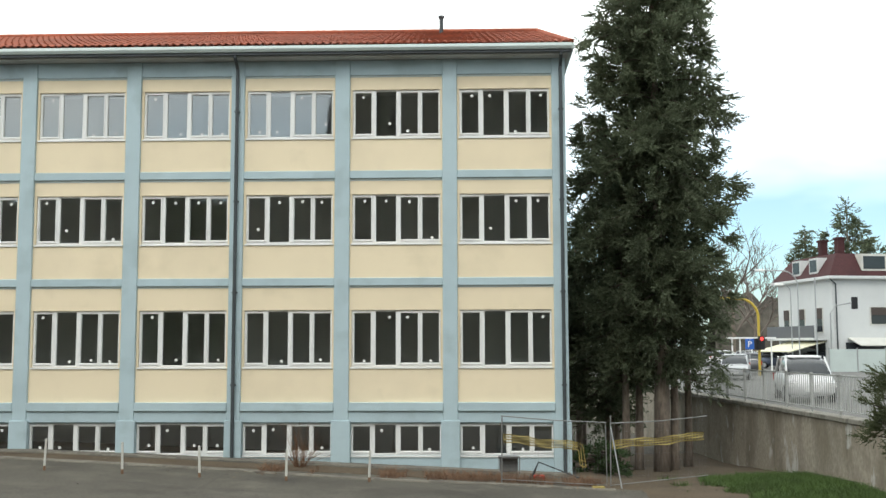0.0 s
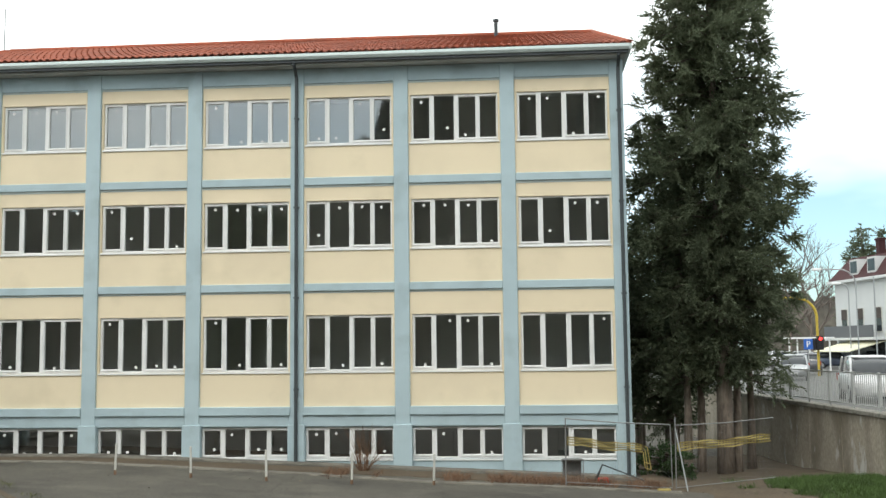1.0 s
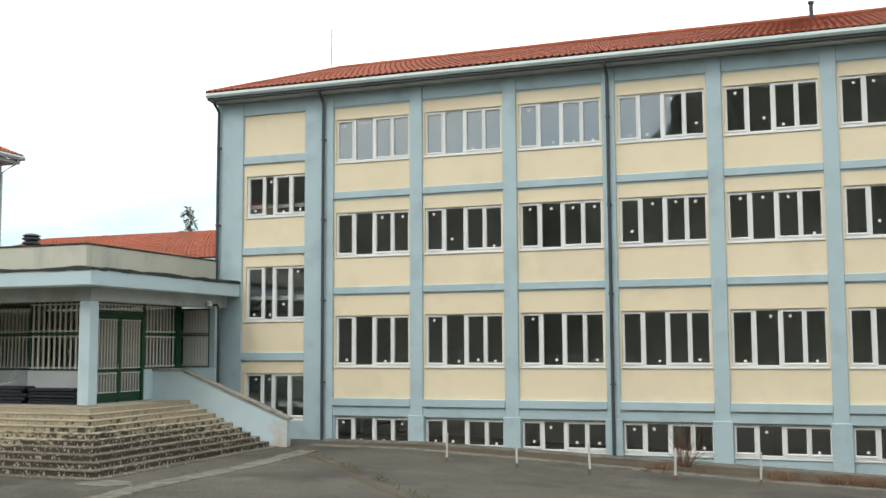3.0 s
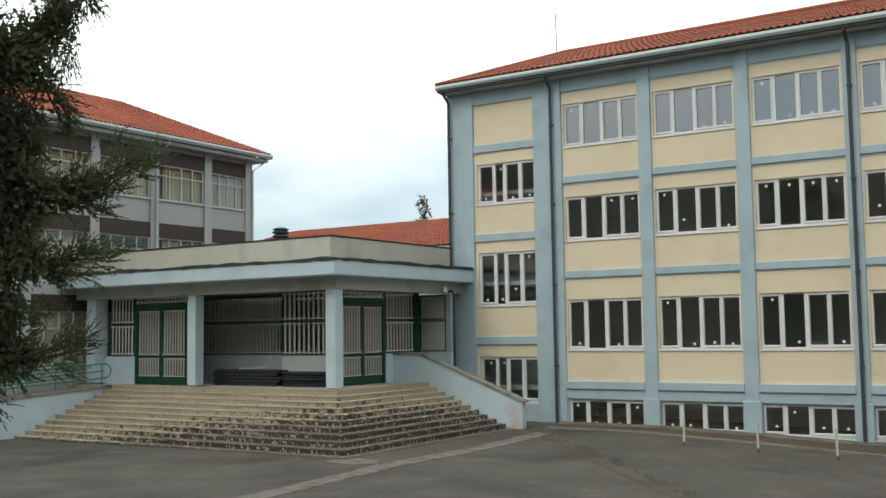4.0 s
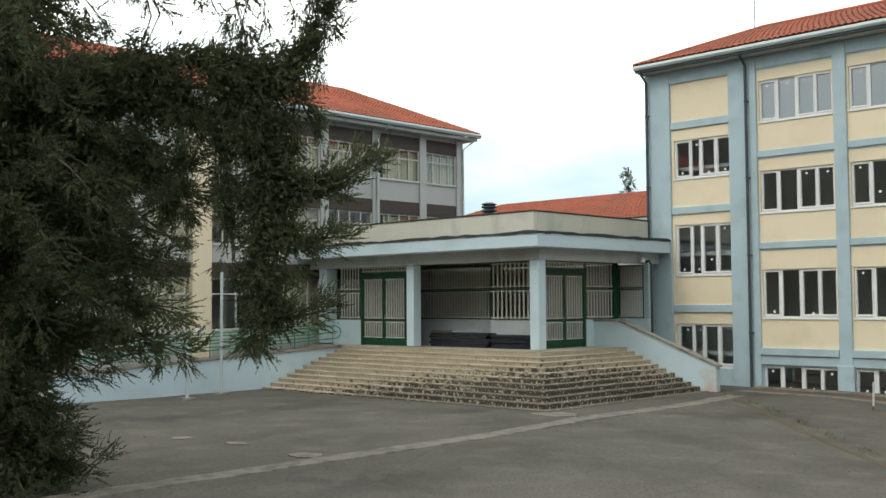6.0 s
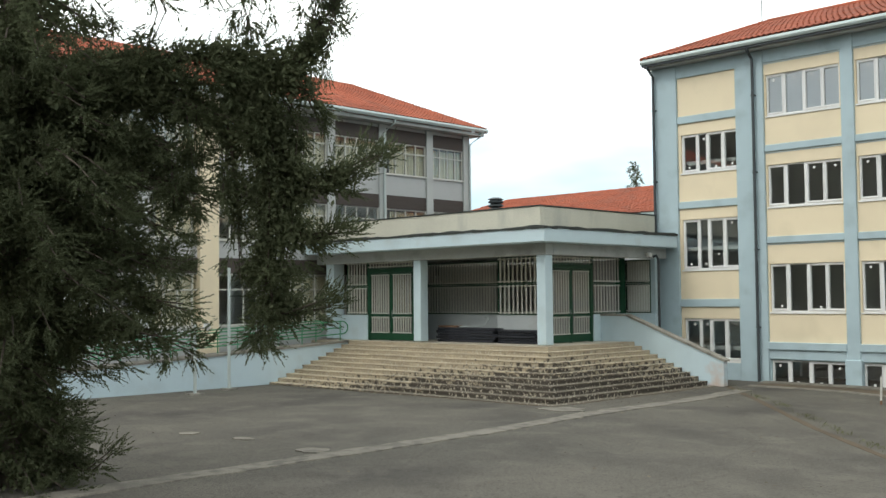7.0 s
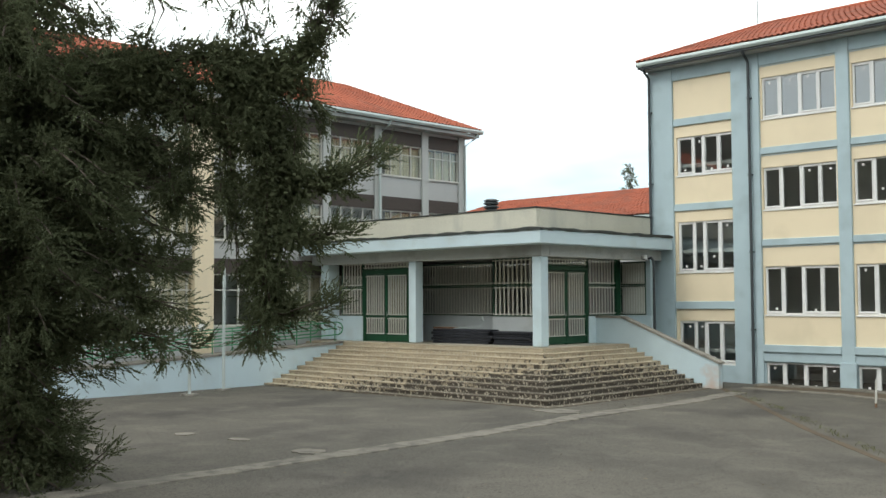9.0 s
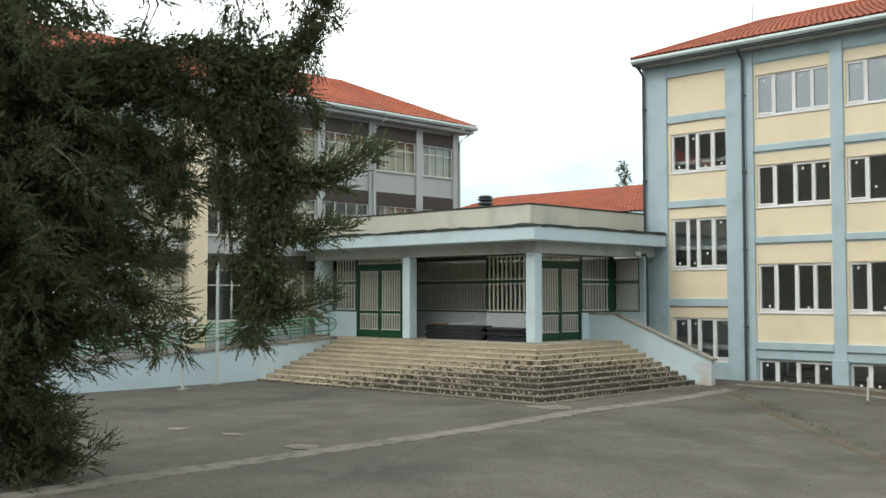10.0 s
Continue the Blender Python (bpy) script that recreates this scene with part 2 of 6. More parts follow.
RED = mat("red_plastic", (0.45, 0.05, 0.03), 0.6, 0.15, 30, 2.0, 0.03)
SIGN_BLUE = mat("blue_sign", (0.03, 0.12, 0.45), 0.5, 0.05, 20, 1.0, 0.0)
LITTER = mat("dry_litter", (0.20, 0.16, 0.11), 0.9, 0.3, 10, 1.0, 0.0, island=0.6)

# ---- builders ----


class Shape:
    """Collects vertices and faces for one mesh."""

    def __init__(self):
        self.v, self.f = [], []

    def box(self, x0, x1, y0, y1, z0, z1):
        b = len(self.v)
        self.v += [(x, y, z) for z in (z0, z1) for y in (y0, y1) for x in (x0, x1)]
        self.f += [tuple(b + i for i in q) for q in ((0, 2, 3, 1), (4, 5, 7, 6), (0, 1, 5, 4), (2, 6, 7, 3), (0, 4, 6, 2), (1, 3, 7, 5))]
        return self

    def plate(self, xs, zs, y0, y1, solid):
        """One connected upright plate: cells of an x-z grid that solid(i, j) keeps, from y0 to y1."""
        nx, nz = len(xs) - 1, len(zs) - 1
        index = {}

        def vert(i, j, s):
            if (i, j, s) not in index:
                index[(i, j, s)] = len(self.v)
                self.v.append((xs[i], (y0, y1)[s], zs[j]))
            return index[(i, j, s)]

        def on(i, j):
            return 0 <= i < nx and 0 <= j < nz and solid(i, j)
        for i in range(nx):
            for j in range(nz):
                if not on(i, j):
                    continue
                for s in (0, 1):
                    self.f.append(tuple(vert(a, c, s) for a, c in ((i, j), (i + 1, j), (i + 1, j + 1), (i, j + 1))))
                for di, dj, (p, q) in ((-1, 0, ((i, j), (i, j + 1))), (1, 0, ((i + 1, j), (i + 1, j + 1))), (0, -1, ((i, j), (i + 1, j))), (0, 1, ((i, j + 1), (i + 1, j + 1)))):
                    if not on(i + di, j + dj):
                        self.f.append((vert(*p, 0), vert(*q, 0), vert(*q, 1), vert(*p, 1)))
        return self

    def poly(self, pts):
        b = len(self.v)
        self.v += [tuple(p) for p in pts]
        self.f.append(tuple(range(b, b + len(pts))))
        return self

    def prism(self, pts, axis, a, c):
        """A closed outline of 2D points pushed along an axis from a to c."""
        b, k = len(self.v), len(pts)
        for s in (a, c):
            for p, q in pts:
                self.v.append({"x": (s, p, q), "y": (p, s, q), "z": (p, q, s)}[axis])
        self.f.append(tuple(range(b, b + k)))
        self.f.append(tuple(range(b + 2 * k - 1, b + k - 1, -1)))
        for i in range(k):
            j = (i + 1) % k
            self.f.append((b + i, b + k + i, b + k + j, b + j))
        return self

    def tube(self, path, r, sides=8, r_end=None):
        b, n = len(self.v), len(path)
        pts = [Vector(p) for p in path]
        for i, p in enumerate(pts):
            d = (pts[min(i + 1, n - 1)] - pts[max(i - 1, 0)]).normalized()
            u = d.cross(Vector((0, 0, 1)) if abs(d.z) < 0.9 else Vector((1, 0, 0))).normalized()
            w = d.cross(u)
            rr = r if r_end is None else r + (r_end - r) * i / max(1, n - 1)
            for k in range(sides):
                a = 2 * math.pi * k / sides
                self.v.append(tuple(p + rr * (math.cos(a) * u + math.sin(a) * w)))
        for i in range(n - 1):
            for k in range(sides):
                j = (k + 1) % sides
                self.f.append((b + i * sides + k, b + i * sides + j, b + (i + 1) * sides + j, b + (i + 1) * sides + k))
        self.f.append(tuple(b + k for k in range(sides - 1, -1, -1)))
        self.f.append(tuple(b + (n - 1) * sides + k for k in range(sides)))
        return self

    def lathe(self, profile, cx, cy, sides=20):
        b = len(self.v)
        for r, z in profile:
            for k in range(sides):
                a = 2 * math.pi * k / sides
                self.v.append((cx + r * math.cos(a), cy + r * math.sin(a), z))
        for i in range(len(profile) - 1):
            for k in range(sides):
                j = (k + 1) % sides
                self.f.append((b + i * sides + k, b + i * sides + j, b + (i + 1) * sides + j, b + (i + 1) * sides + k))
        self.f.append(tuple(b + k for k in range(sides - 1, -1, -1)))
        self.f.append(tuple(b + (len(profile) - 1) * sides + k for k in range(sides)))
        return self

    def loft(self, stations, sides=16, power=3.0):
        """Rounded hull through stations of (y, half width, bottom, top)."""
        o = len(self.v)
        for y, w, z0, z1 in stations:
            for k in range(sides):
                a = 2 * math.pi * (k + 0.5) / sides
                c, s = math.cos(a), math.sin(a)
                self.v.append((w * math.copysign(abs(c) ** (2 / power), c), y, (z0 + z1) / 2 + (z1 - z0) / 2 * math.copysign(abs(s) ** (2 / power), s)))
        for i in range(len(stations) - 1):
            for k in range(sides):
                j = (k + 1) % sides
                self.f.append((o + i * sides + k, o + i * sides + j, o + (i + 1) * sides + j, o + (i + 1) * sides + k))
        self.f.append(tuple(o + k for k in range(sides)))
        self.f.append(tuple(o + (len(stations) - 1) * sides + k for k in range(sides - 1, -1, -1)))
        return self

    def mesh(self, name, material, bevel=0.0, smooth=False):
        me = bpy.data.meshes.new(name)
        me.from_pydata(self.v, [], self.f)
        bm = bmesh.new()
        bm.from_mesh(me)
        if len(self.f) < 20000:
            bmesh.ops.recalc_face_normals(bm, faces=bm.faces)
        if bevel:
            bmesh.ops.bevel(bm, geom=[e for e in bm.edges if len(e.link_faces) == 2 and e.calc_face_angle(0) > 0.6], offset=bevel, segments=1, affect="EDGES")
        bm.to_mesh(me)
        bm.free()
        me.materials.append(material)
        if smooth:
            me.polygons.foreach_set("use_smooth", [True] * len(me.polygons))
        return me


def part(name, shape, material, parent=None, label="", bevel=0.0, smooth=False, at=None):
    me = shape if isinstance(shape, bpy.types.Mesh) else shape.mesh(name, material, bevel, smooth)
    ob = new(name, me)
    if at is not None:
        ob.matrix_basis = Matrix.Translation(at) if not isinstance(at, Matrix) else at
    if parent is not None:
        ob.parent = parent
    return tagged(ob, label)


def thing(name, label, category, group="", kind="", at=(0, 0, 0)):
    ob = new(name)
    ob.empty_display_size = 0.3
    ob.location = at
    return tagged(ob, label, category, group, kind)


def ground_z(x, y):
    """The yard falls gently towards the street wall."""
    z = 0.08 - 0.042 * min(max(x + 13.0, 0.0), 16.5)
    if x < -18:
        z -= 0.005 * min(-18 - x, 14)
    if x > 3.4:
        z -= min((x - 3.4) / 2.0, 1.0) * 0.06 * min(max(y - 28.0, 0.0), 12.0)
    return z


# ---- ground ----
gs = Shape()
xs = [-400, -120, -60, -45] + [-40 + 1.0 * i for i in range(50)] + [10.4]
ys = [-400, -100, -40] + [-30 + 1.0 * i for i in range(96)] + [100, 300, 1500]
for y in ys:
    for x in xs:
        gs.v.append((x, y, ground_z(x, y) + (0.012 * noise.noise((x * 0.4, y * 0.4, 0)) if -40 < x < 10 else 0)))
for j in range(len(ys) - 1):
    for i in range(len(xs) - 1):
        a = j * len(xs) + i
        gs.f.append((a, a + 1, a + 1 + len(xs), a + len(xs)))
ground = part("ground", gs, ASPHALT, smooth=True)
tagged(ground, "worn grey asphalt schoolyard with pale patches and cracks", "ground", kind="structure")

# ---- main school wing ----
Y0 = 32.0
BAYS = [(-16.49, -13.63), (-13.18, -10.34), (-9.88, -7.04), (-6.63, -3.80), (-3.34, -0.48), (-0.03, 2.89)]
PILLARS = [(-21.2, -20.1), (-17.60, -16.49), (-13.63, -13.18), (-10.34, -9.88), (-7.04, -6.63), (-3.80, -3.34), (-0.48, -0.03), (2.89, 3.31)]
WIN = [(9.62, 11.13), (6.33, 7.85), (2.56, 4.29), (-0.09, 0.87)]
STAIR_WIN = [(7.86, 9.34), (4.16, 6.08), (0.74, 2.32)]

school = thing("school_building", "four-storey school wing with cream panels and pale blue frame", "school building", at=(-8.9, Y0, -0.7))
inv = Matrix.Translation(school.location).inverted()


def sp(name, shape, material, label="", bevel=0.0, parent=None, smooth=False, at=None):
    """A part of the school wing, given in world metres."""
    ob = part(name, shape, material, None, label, bevel, smooth, at)
    ob.parent = parent or school
    ob.matrix_parent_inverse = inv
    return ob


def wall_with_holes(sh, x0, x1, z0, z1, y0, y1, holes):
    """One wall plate between x0 and x1, with holes given as (hx0, hx1, hz0, hz1), one above the other."""
    xs = [x0, holes[0][0], holes[0][1], x1]
    zs = sorted({z0, z1, *(h[2] for h in holes), *(h[3] for h in holes)})
    cut = {(h[2], h[3]) for h in holes}
    sh.plate(xs, zs, y0, y1, lambda i, k: i != 1 or (zs[k], zs[k + 1]) not in cut)


WINDOW_MESHES = {}


def window(x0, x1, z0, z1, y, parent, seed, wide=True):
    """A white four-light window: frame, panes, sill, stickers."""
    rnd = random.Random(seed)
    w, h = round(x1 - x0, 2), round(z1 - z0, 2)
    key = (w, h, wide)
    cuts = [0.03, 0.214, 0.27, 0.497, 0.553, 0.744, 0.796, 0.98] if wide else [0.045, 0.26, 0.315, 0.445, 0.51, 0.715, 0.785, 0.985]
    spans = [(w * a, w * c) for a, c in zip(cuts[::2], cuts[1::2])]
    if key not in WINDOW_MESHES:
        xs = [0.0] + [w * c for c in cuts] + [w]
        zs = [0.0, 0.06, 0.13, h - 0.10, h - 0.05, h]
        fr = Shape().plate(xs, zs, 0.0, 0.09, lambda i, k: i % 2 == 0 or k in (0, 4) or (i != 3 and k in (1, 3)))
        WINDOW_MESHES[key] = (fr.mesh("window", PVC, 0.008), [Shape().box(a - 0.01, c + 0.01, 0.045, 0.051, 0.05, h - 0.04).mesh("pane", GLASS) for a, c in spans],
                              Shape().box(-0.03, w + 0.03, -0.10, -0.002, -0.05, 0.0).mesh("sill", PVC, 0.006), Shape().box(-0.04, 0.04, 0.035, 0.041, -0.04, 0.04).mesh("sticker", STICKER),
                              [Shape().plate([a - 0.05, a - 0.012, c + 0.012, c + 0.05], [0.07, 0.115, h - 0.09, h - 0.05], -0.022, -0.001, lambda i, k: i != 1 or k != 1).mesh("sash", PVC, 0.006) for q, (a, c) in enumerate(spans) if q != 1])
    frame_me, panes, sill, sticker, sashes = WINDOW_MESHES[key]
    win = sp("window", frame_me, PVC, "white four-light window with dark panes", at=(x0, y, z0), parent=parent)
    for me in panes:
        p = part("pane", me, GLASS, win)
        p.visible_shadow = False
    part("sill", sill, PVC, win)
    for me in sashes:
        part("sash", me, PVC, win)
    for i, (a, b) in enumerate(spans):
        if rnd.random() < 0.8:
            m = rnd.choice([a + 0.2, (a + b) / 2, b - 0.2])
            z = rnd.choice([0.18, 0.22, h - 0.22, h - 0.2, 0.3 * h])
            part("sticker", sticker, STICKER, win, at=Matrix.Translation((m, 0, z)) @ pose(0, 0, 0, 0, rnd.choice([0, 0, 45, 8]), 0))
    return win


# walls by bay
seed = 1
for bx0, bx1 in BAYS:
    sh = Shape()
    holes = [(bx0 + 0.07, bx1 - 0.07, a, b) for a, b in WIN[:3]]
    wall_with_holes(sh, bx0, bx1, 1.50, 11.58, Y0 + 0.1, Y0 + 0.4, holes)
    sp("wall", sh, CREAM, "cream rendered wall panels")
    low = Shape()
    wall_with_holes(low, bx0, bx1, -1.6, 0.91, Y0 + 0.1, Y0 + 0.4, [(bx0 + 0.05, bx1 - 0.05, *WIN[3])])
    low.box(bx0, bx1, Y0 + 0.04, Y0 + 0.4, 0.91, 1.24)
    sp("plinth_wall", low, BLUE)
    for z0, z1, pr in ((8.34, 8.58, 0.03), (5.03, 5.27, 0.03), (1.24, 1.50, -0.03), (11.58, 12.05, 0.04)):
        sp("band", Shape().box(bx0 + 0.002, bx1 - 0.002, Y0 + pr, Y0 + 0.35, z0, z1), BLUE, bevel=0.012)
    # grey strips that paint the shadow line below each band
    for z0, z1 in ((8.27, 8.335), (4.97, 5.025), (11.52, 11.575)):
        sp("shadow_joint", Shape().box(bx0 + 0.002, bx1 - 0.002, Y0 + 0.085, Y0 + 0.12, z0, z1), GUTTER)
    for k, (a, b) in enumerate(WIN):
        ins = 0.07 if k < 3 else 0.05
        window(bx0 + ins, bx1 - ins, a, b, Y0 + 0.16, school, seed)
        seed += 1
# stair bay
sx0, sx1 = -20.1, -17.60
sh = Shape()
wall_with_holes(sh, sx0, sx1, 0.70, 11.56, Y0 + 0.1, Y0 + 0.4, [(sx0 + 0.12, sx1 - 0.03, a, b) for a, b in STAIR_WIN])
sp("wall", sh, CREAM, "cream rendered wall panels")
sp("plinth_wall", Shape().box(sx0, sx1, Y0 + 0.05, Y0 + 0.4, -1.6, 0.695), BLUE)
for z0, z1 in ((9.78, 10.06), (6.50, 6.77), (2.76, 3.05), (11.56, 12.05)):
    sp("band", Shape().box(sx0 + 0.002, sx1 - 0.002, Y0 + 0.03, Y0 + 0.35, z0, z1), BLUE, bevel=0.012)
for a, b in STAIR_WIN:
    window(sx0 + 0.12, sx1 - 0.03, a, b, Y0 + 0.16, school, seed, wide=False)
    seed += 1
for px0, px1 in PILLARS:
    sp("pillar", Shape().box(px0, px1, Y0, Y0 + 0.45, -1.6, 12.05), BLUE, bevel=0.015)
    if px0 > -17:
        sp("pillar_base", Shape().box(px0 - 0.06, px1 + 0.06, Y0 - 0.06, Y0 + 0.2, -1.6, 0.96), BLUE, bevel=0.015)
sp("end_wall", Shape().box(3.05, 3.31, Y0 + 0.45, 43.0, -1.8, 12.05), BLUE)
sp("end_wall", Shape().box(-21.2, -20.93, Y0 + 0.45, 43.0, -1.6, 12.05), BLUE)
sp("rear_wall", Shape().box(-21.2, 3.37, 43.0, 43.3, -1.6, 12.05), BLUE)
# rooms behind the glass
rm = Shape()
for z in (-1.0, 1.15, 4.9, 8.2):
    rm.box(-20.9, 3.08, Y0 + 0.42, 42.98, z, z + 0.14)
rm.box(-20.9, 3.08, Y0 + 0.42, 42.98, 11.6, 11.7).box(-20.9, 3.08, 34.9, 35.0, -0.85, 11.6)
for x in (-17.0, -10.07, -3.57):
    rm.box(x - 0.06, x + 0.06, Y0 + 0.46, 34.9, -0.85, 11.6)
sp("room_shell", rm, ROOM, "dim grey rooms behind the windows")


def tiled_slope(sh, a, b, c, d, pitch=0.23, row=0.34, h=0.045):
    """Corrugated tile surface on the quad a (eave start), b (eave end), c (ridge end), d (ridge start)."""
    a, b, c, d = (Vector(p) for p in (a, b, c, d))
    up = (b - a).cross(d - a).normalized()
    if up.z < 0:
        up = -up
    rows = max(2, int((d - a).length / row))
    cols = max(2, int((b - a).length / pitch)) * 4
    for j in range(rows):
        for e in (0, 1):
            t = (j + e) / rows
            lift = 0.02 * (1 - e)
            p, q = a.lerp(d, t), b.lerp(c, t)
            for i in range(cols + 1):
                s = i / cols
                wob = 0.012 * noise.noise((i * 0.25, j * 0.8, 3.0))
                sh.v.append(tuple(p.lerp(q, s) + up * (h * (0.5 + 0.5 * math.cos(i * math.pi / 2)) + lift + wob)))
    base = len(sh.v) - rows * 2 * (cols + 1)
    for r in range(rows * 2 - 1):
        for i in range(cols):
            k = base + r * (cols + 1) + i
            sh.f.append((k, k + 1, k + cols + 2, k + cols + 1))
    return sh


EX0, EX1, EY, EZ, RY, RZ = -21.3, 3.47, 31.45, 12.36, 37.6, 14.6
RX0, RX1 = -19.1, 2.85
roof = Shape()
tiled_slope(roof, (EX0, EY, EZ), (EX1, EY, EZ), (RX1, RY, RZ), (RX0, RY, RZ))
tiled_slope(roof, (EX1, EY, EZ), (EX1, 43.7, EZ), (RX1, RY + 0.01, RZ), (RX1, RY, RZ))
tiled_slope(roof, (EX0, 43.7, EZ), (EX0, EY, EZ), (RX0, RY, RZ), (RX0, RY + 0.01, RZ))
tiled_slope(roof, (EX1, 43.7, EZ), (EX0, 43.7, EZ), (RX0, RY, RZ), (RX1, RY, RZ))
tagged(sp("roof", roof, TILE, "red clay tile hip roof"), kind="stuff")
tile_sh = Shape()
for s in range(7):
    a = math.pi * s / 6
    tile_sh.v += [(0.085 * math.cos(a), 0.0, 0.07 * math.sin(a)), (0.065 * math.cos(a), 0.42, 0.055 * math.sin(a))]
    tile_sh.v += [(0.07 * math.cos(a), 0.0, 0.055 * math.sin(a))]
for s in range(6):
    k = 3 * s
    tile_sh.f += [(k, k + 3, k + 4, k + 1), (k, k + 2, k + 5, k + 3)]
tile_me = tile_sh.mesh("tile", TILE)
slope = math.degrees(math.atan2(RZ - EZ, RY - EY))
rr = random.Random(6)
for k in range(108):
    sp("tile", tile_me, TILE, at=pose(EX0 + 0.15 + k * 0.2306, EY - 0.03 + rr.uniform(-0.02, 0.01), EZ + 0.035, slope, 0, rr.uniform(-2, 2)))
cap = Shape().tube([(RX0, RY, RZ + 0.03), (-8, RY, RZ + 0.05), (RX1, RY, RZ + 0.03)], 0.11, 8)
cap.tube([(EX1, EY, EZ + 0.04), (RX1, RY, RZ + 0.03)], 0.09, 8).tube([(EX0, EY, EZ + 0.04), (RX0, RY, RZ + 0.03)], 0.09, 8)
sp("ridge_tiles", cap, TILE)
sp("soffit", Shape().box(EX0 + 0.08, EX1 - 0.08, EY + 0.12, 43.6, 12.06, 12.2), SOFFIT)
gut = Shape().prism([(EY - 0.06, 12.36), (EY - 0.1, 12.26), (EY - 0.05, 12.18), (EY + 0.1, 12.18), (EY + 0.13, 12.33)], "x", EX0, EX1)
gut.prism([(EX1 + 0.06, 12.36), (EX1 + 0.1, 12.26), (EX1 + 0.05, 12.18), (EX1 - 0.08, 12.18), (EX1 - 0.1, 12.33)], "y", EY - 0.05, 43.6)
sp("gutter", gut, GUTTER, "pale grey-green metal gutter", smooth=False)
sp("gutter_underside", Shape().box(EX0 + 0.02, EX1 - 0.02, EY + 0.0, EY + 0.14, 12.10, 12.175), PIPE)


def drainpipe(x, z0, z1=12.1, y=Y0 - 0.12, parent=None):
    sh = Shape().tube([(x, EY + 0.02, 12.2), (x, EY + 0.05, 12.05), (x, y, z1 - 0.35), (x, y, z0)], 0.055, 8)
    pipe = sp("drainpipe", sh, PIPE, "dark metal drainpipe")
    for z in (2.0, 4.8, 7.6, 10.4):
        if z > z0:
            part("bracket", Shape().box(x - 0.075, x + 0.075, y - 0.03, Y0 + 0.01, z, z + 0.05), PIPE, pipe)


drainpipe(-6.83, -0.35)
drainpipe(-16.82, 0.0)
drainpipe(-21.05, 5.5)
drainpipe(3.16, -0.7)
sp("chimney_pipe", Shape().lathe([(0.07, 14.4), (0.07, 15.0), (0.11, 15.02), (0.11, 15.1), (0.05, 15.12)], -0.67, 37.2, 10), PIPE)
sp("antenna", Shape().tube([(-19.2, 37.3, 14.4), (-19.2, 37.3, 16.2)], 0.018, 6), PIPE)

# ---- entrance porch ----
PZ = 1.52
PX, PY = -20.35, 24.3      # outer corner of the platform
LX = -30.6                 # face of the ramp wall
STEPS, TREAD, TREAD_Y, RISE = 10, 0.33, 0.385, 0.142
WALL_Y = 29.3

stairs = thing("entrance_stairs", "broad travertine stairs with dark weather stains round the porch", "stairs", kind="structure", at=(PX, PY, 0))
platform = part("platform", Shape().box(-33.0, PX, PY, 32.0, -0.6, PZ - 0.04), STONE)
platform.parent, platform.matrix_parent_inverse = stairs, Matrix.Translation(stairs.location).inverted()
rnd = random.Random(4)
for k in range(STEPS + 2):
    z1 = PZ - RISE * k
    x1, y0 = PX + TREAD * k, PY - TREAD_Y * k
    core = Shape().box(LX, x1 - 0.018, y0 + 0.018, PY + 0.3 if k == 0 else y0 + TREAD_Y + 0.06, z1 - RISE - 0.05, z1 - 0.045)
    core.box(x1 - TREAD - 0.06, x1 - 0.018, y0 + TREAD_Y + 0.03, WALL_Y, z1 - RISE - 0.05, z1 - 0.045)
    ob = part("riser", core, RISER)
    ob.parent, ob.matrix_parent_inverse = stairs, Matrix.Translation(stairs.location).inverted()
    # tread slabs with joints
    x = LX
    while x < x1 - 0.05:
        w = min(1.1 + rnd.random() * 0.5, x1 - x)
        if x1 - x - w < 0.4:
            w = x1 - x
        t = Shape().box(x + 0.004, x + w - 0.004, y0 + rnd.uniform(-0.012, 0.008), y0 + TREAD_Y + 0.04, z1 - 0.042, z1 + rnd.uniform(-0.006, 0.004))
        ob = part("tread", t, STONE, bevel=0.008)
        ob.parent, ob.matrix_parent_inverse = stairs, Matrix.Translation(stairs.location).inverted()
        x += w
    y = y0 + TREAD_Y + 0.045
    while y < WALL_Y - 0.05:
        w = min(1.1 + rnd.random() * 0.5, WALL_Y - y)
        if WALL_Y - y - w < 0.4:
            w = WALL_Y - y
        t = Shape().box(x1 - TREAD - 0.04, x1 + rnd.uniform(-0.008, 0.012), y + 0.004, y + w - 0.004, z1 - 0.042, z1 + rnd.uniform(-0.006, 0.004))
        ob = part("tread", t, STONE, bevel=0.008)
        ob.parent, ob.matrix_parent_inverse = stairs, Matrix.Translation(stairs.location).inverted()
        y += w
fl = part("platform_floor", Shape().box(-33.0, PX - TREAD - 0.05, PY + TREAD_Y + 0.05, 32.0, PZ - 0.04, PZ - 0.004), FLOOR_STONE)
fl.parent, fl.matrix_parent_inverse = stairs, Matrix.Translation(stairs.location).inverted()

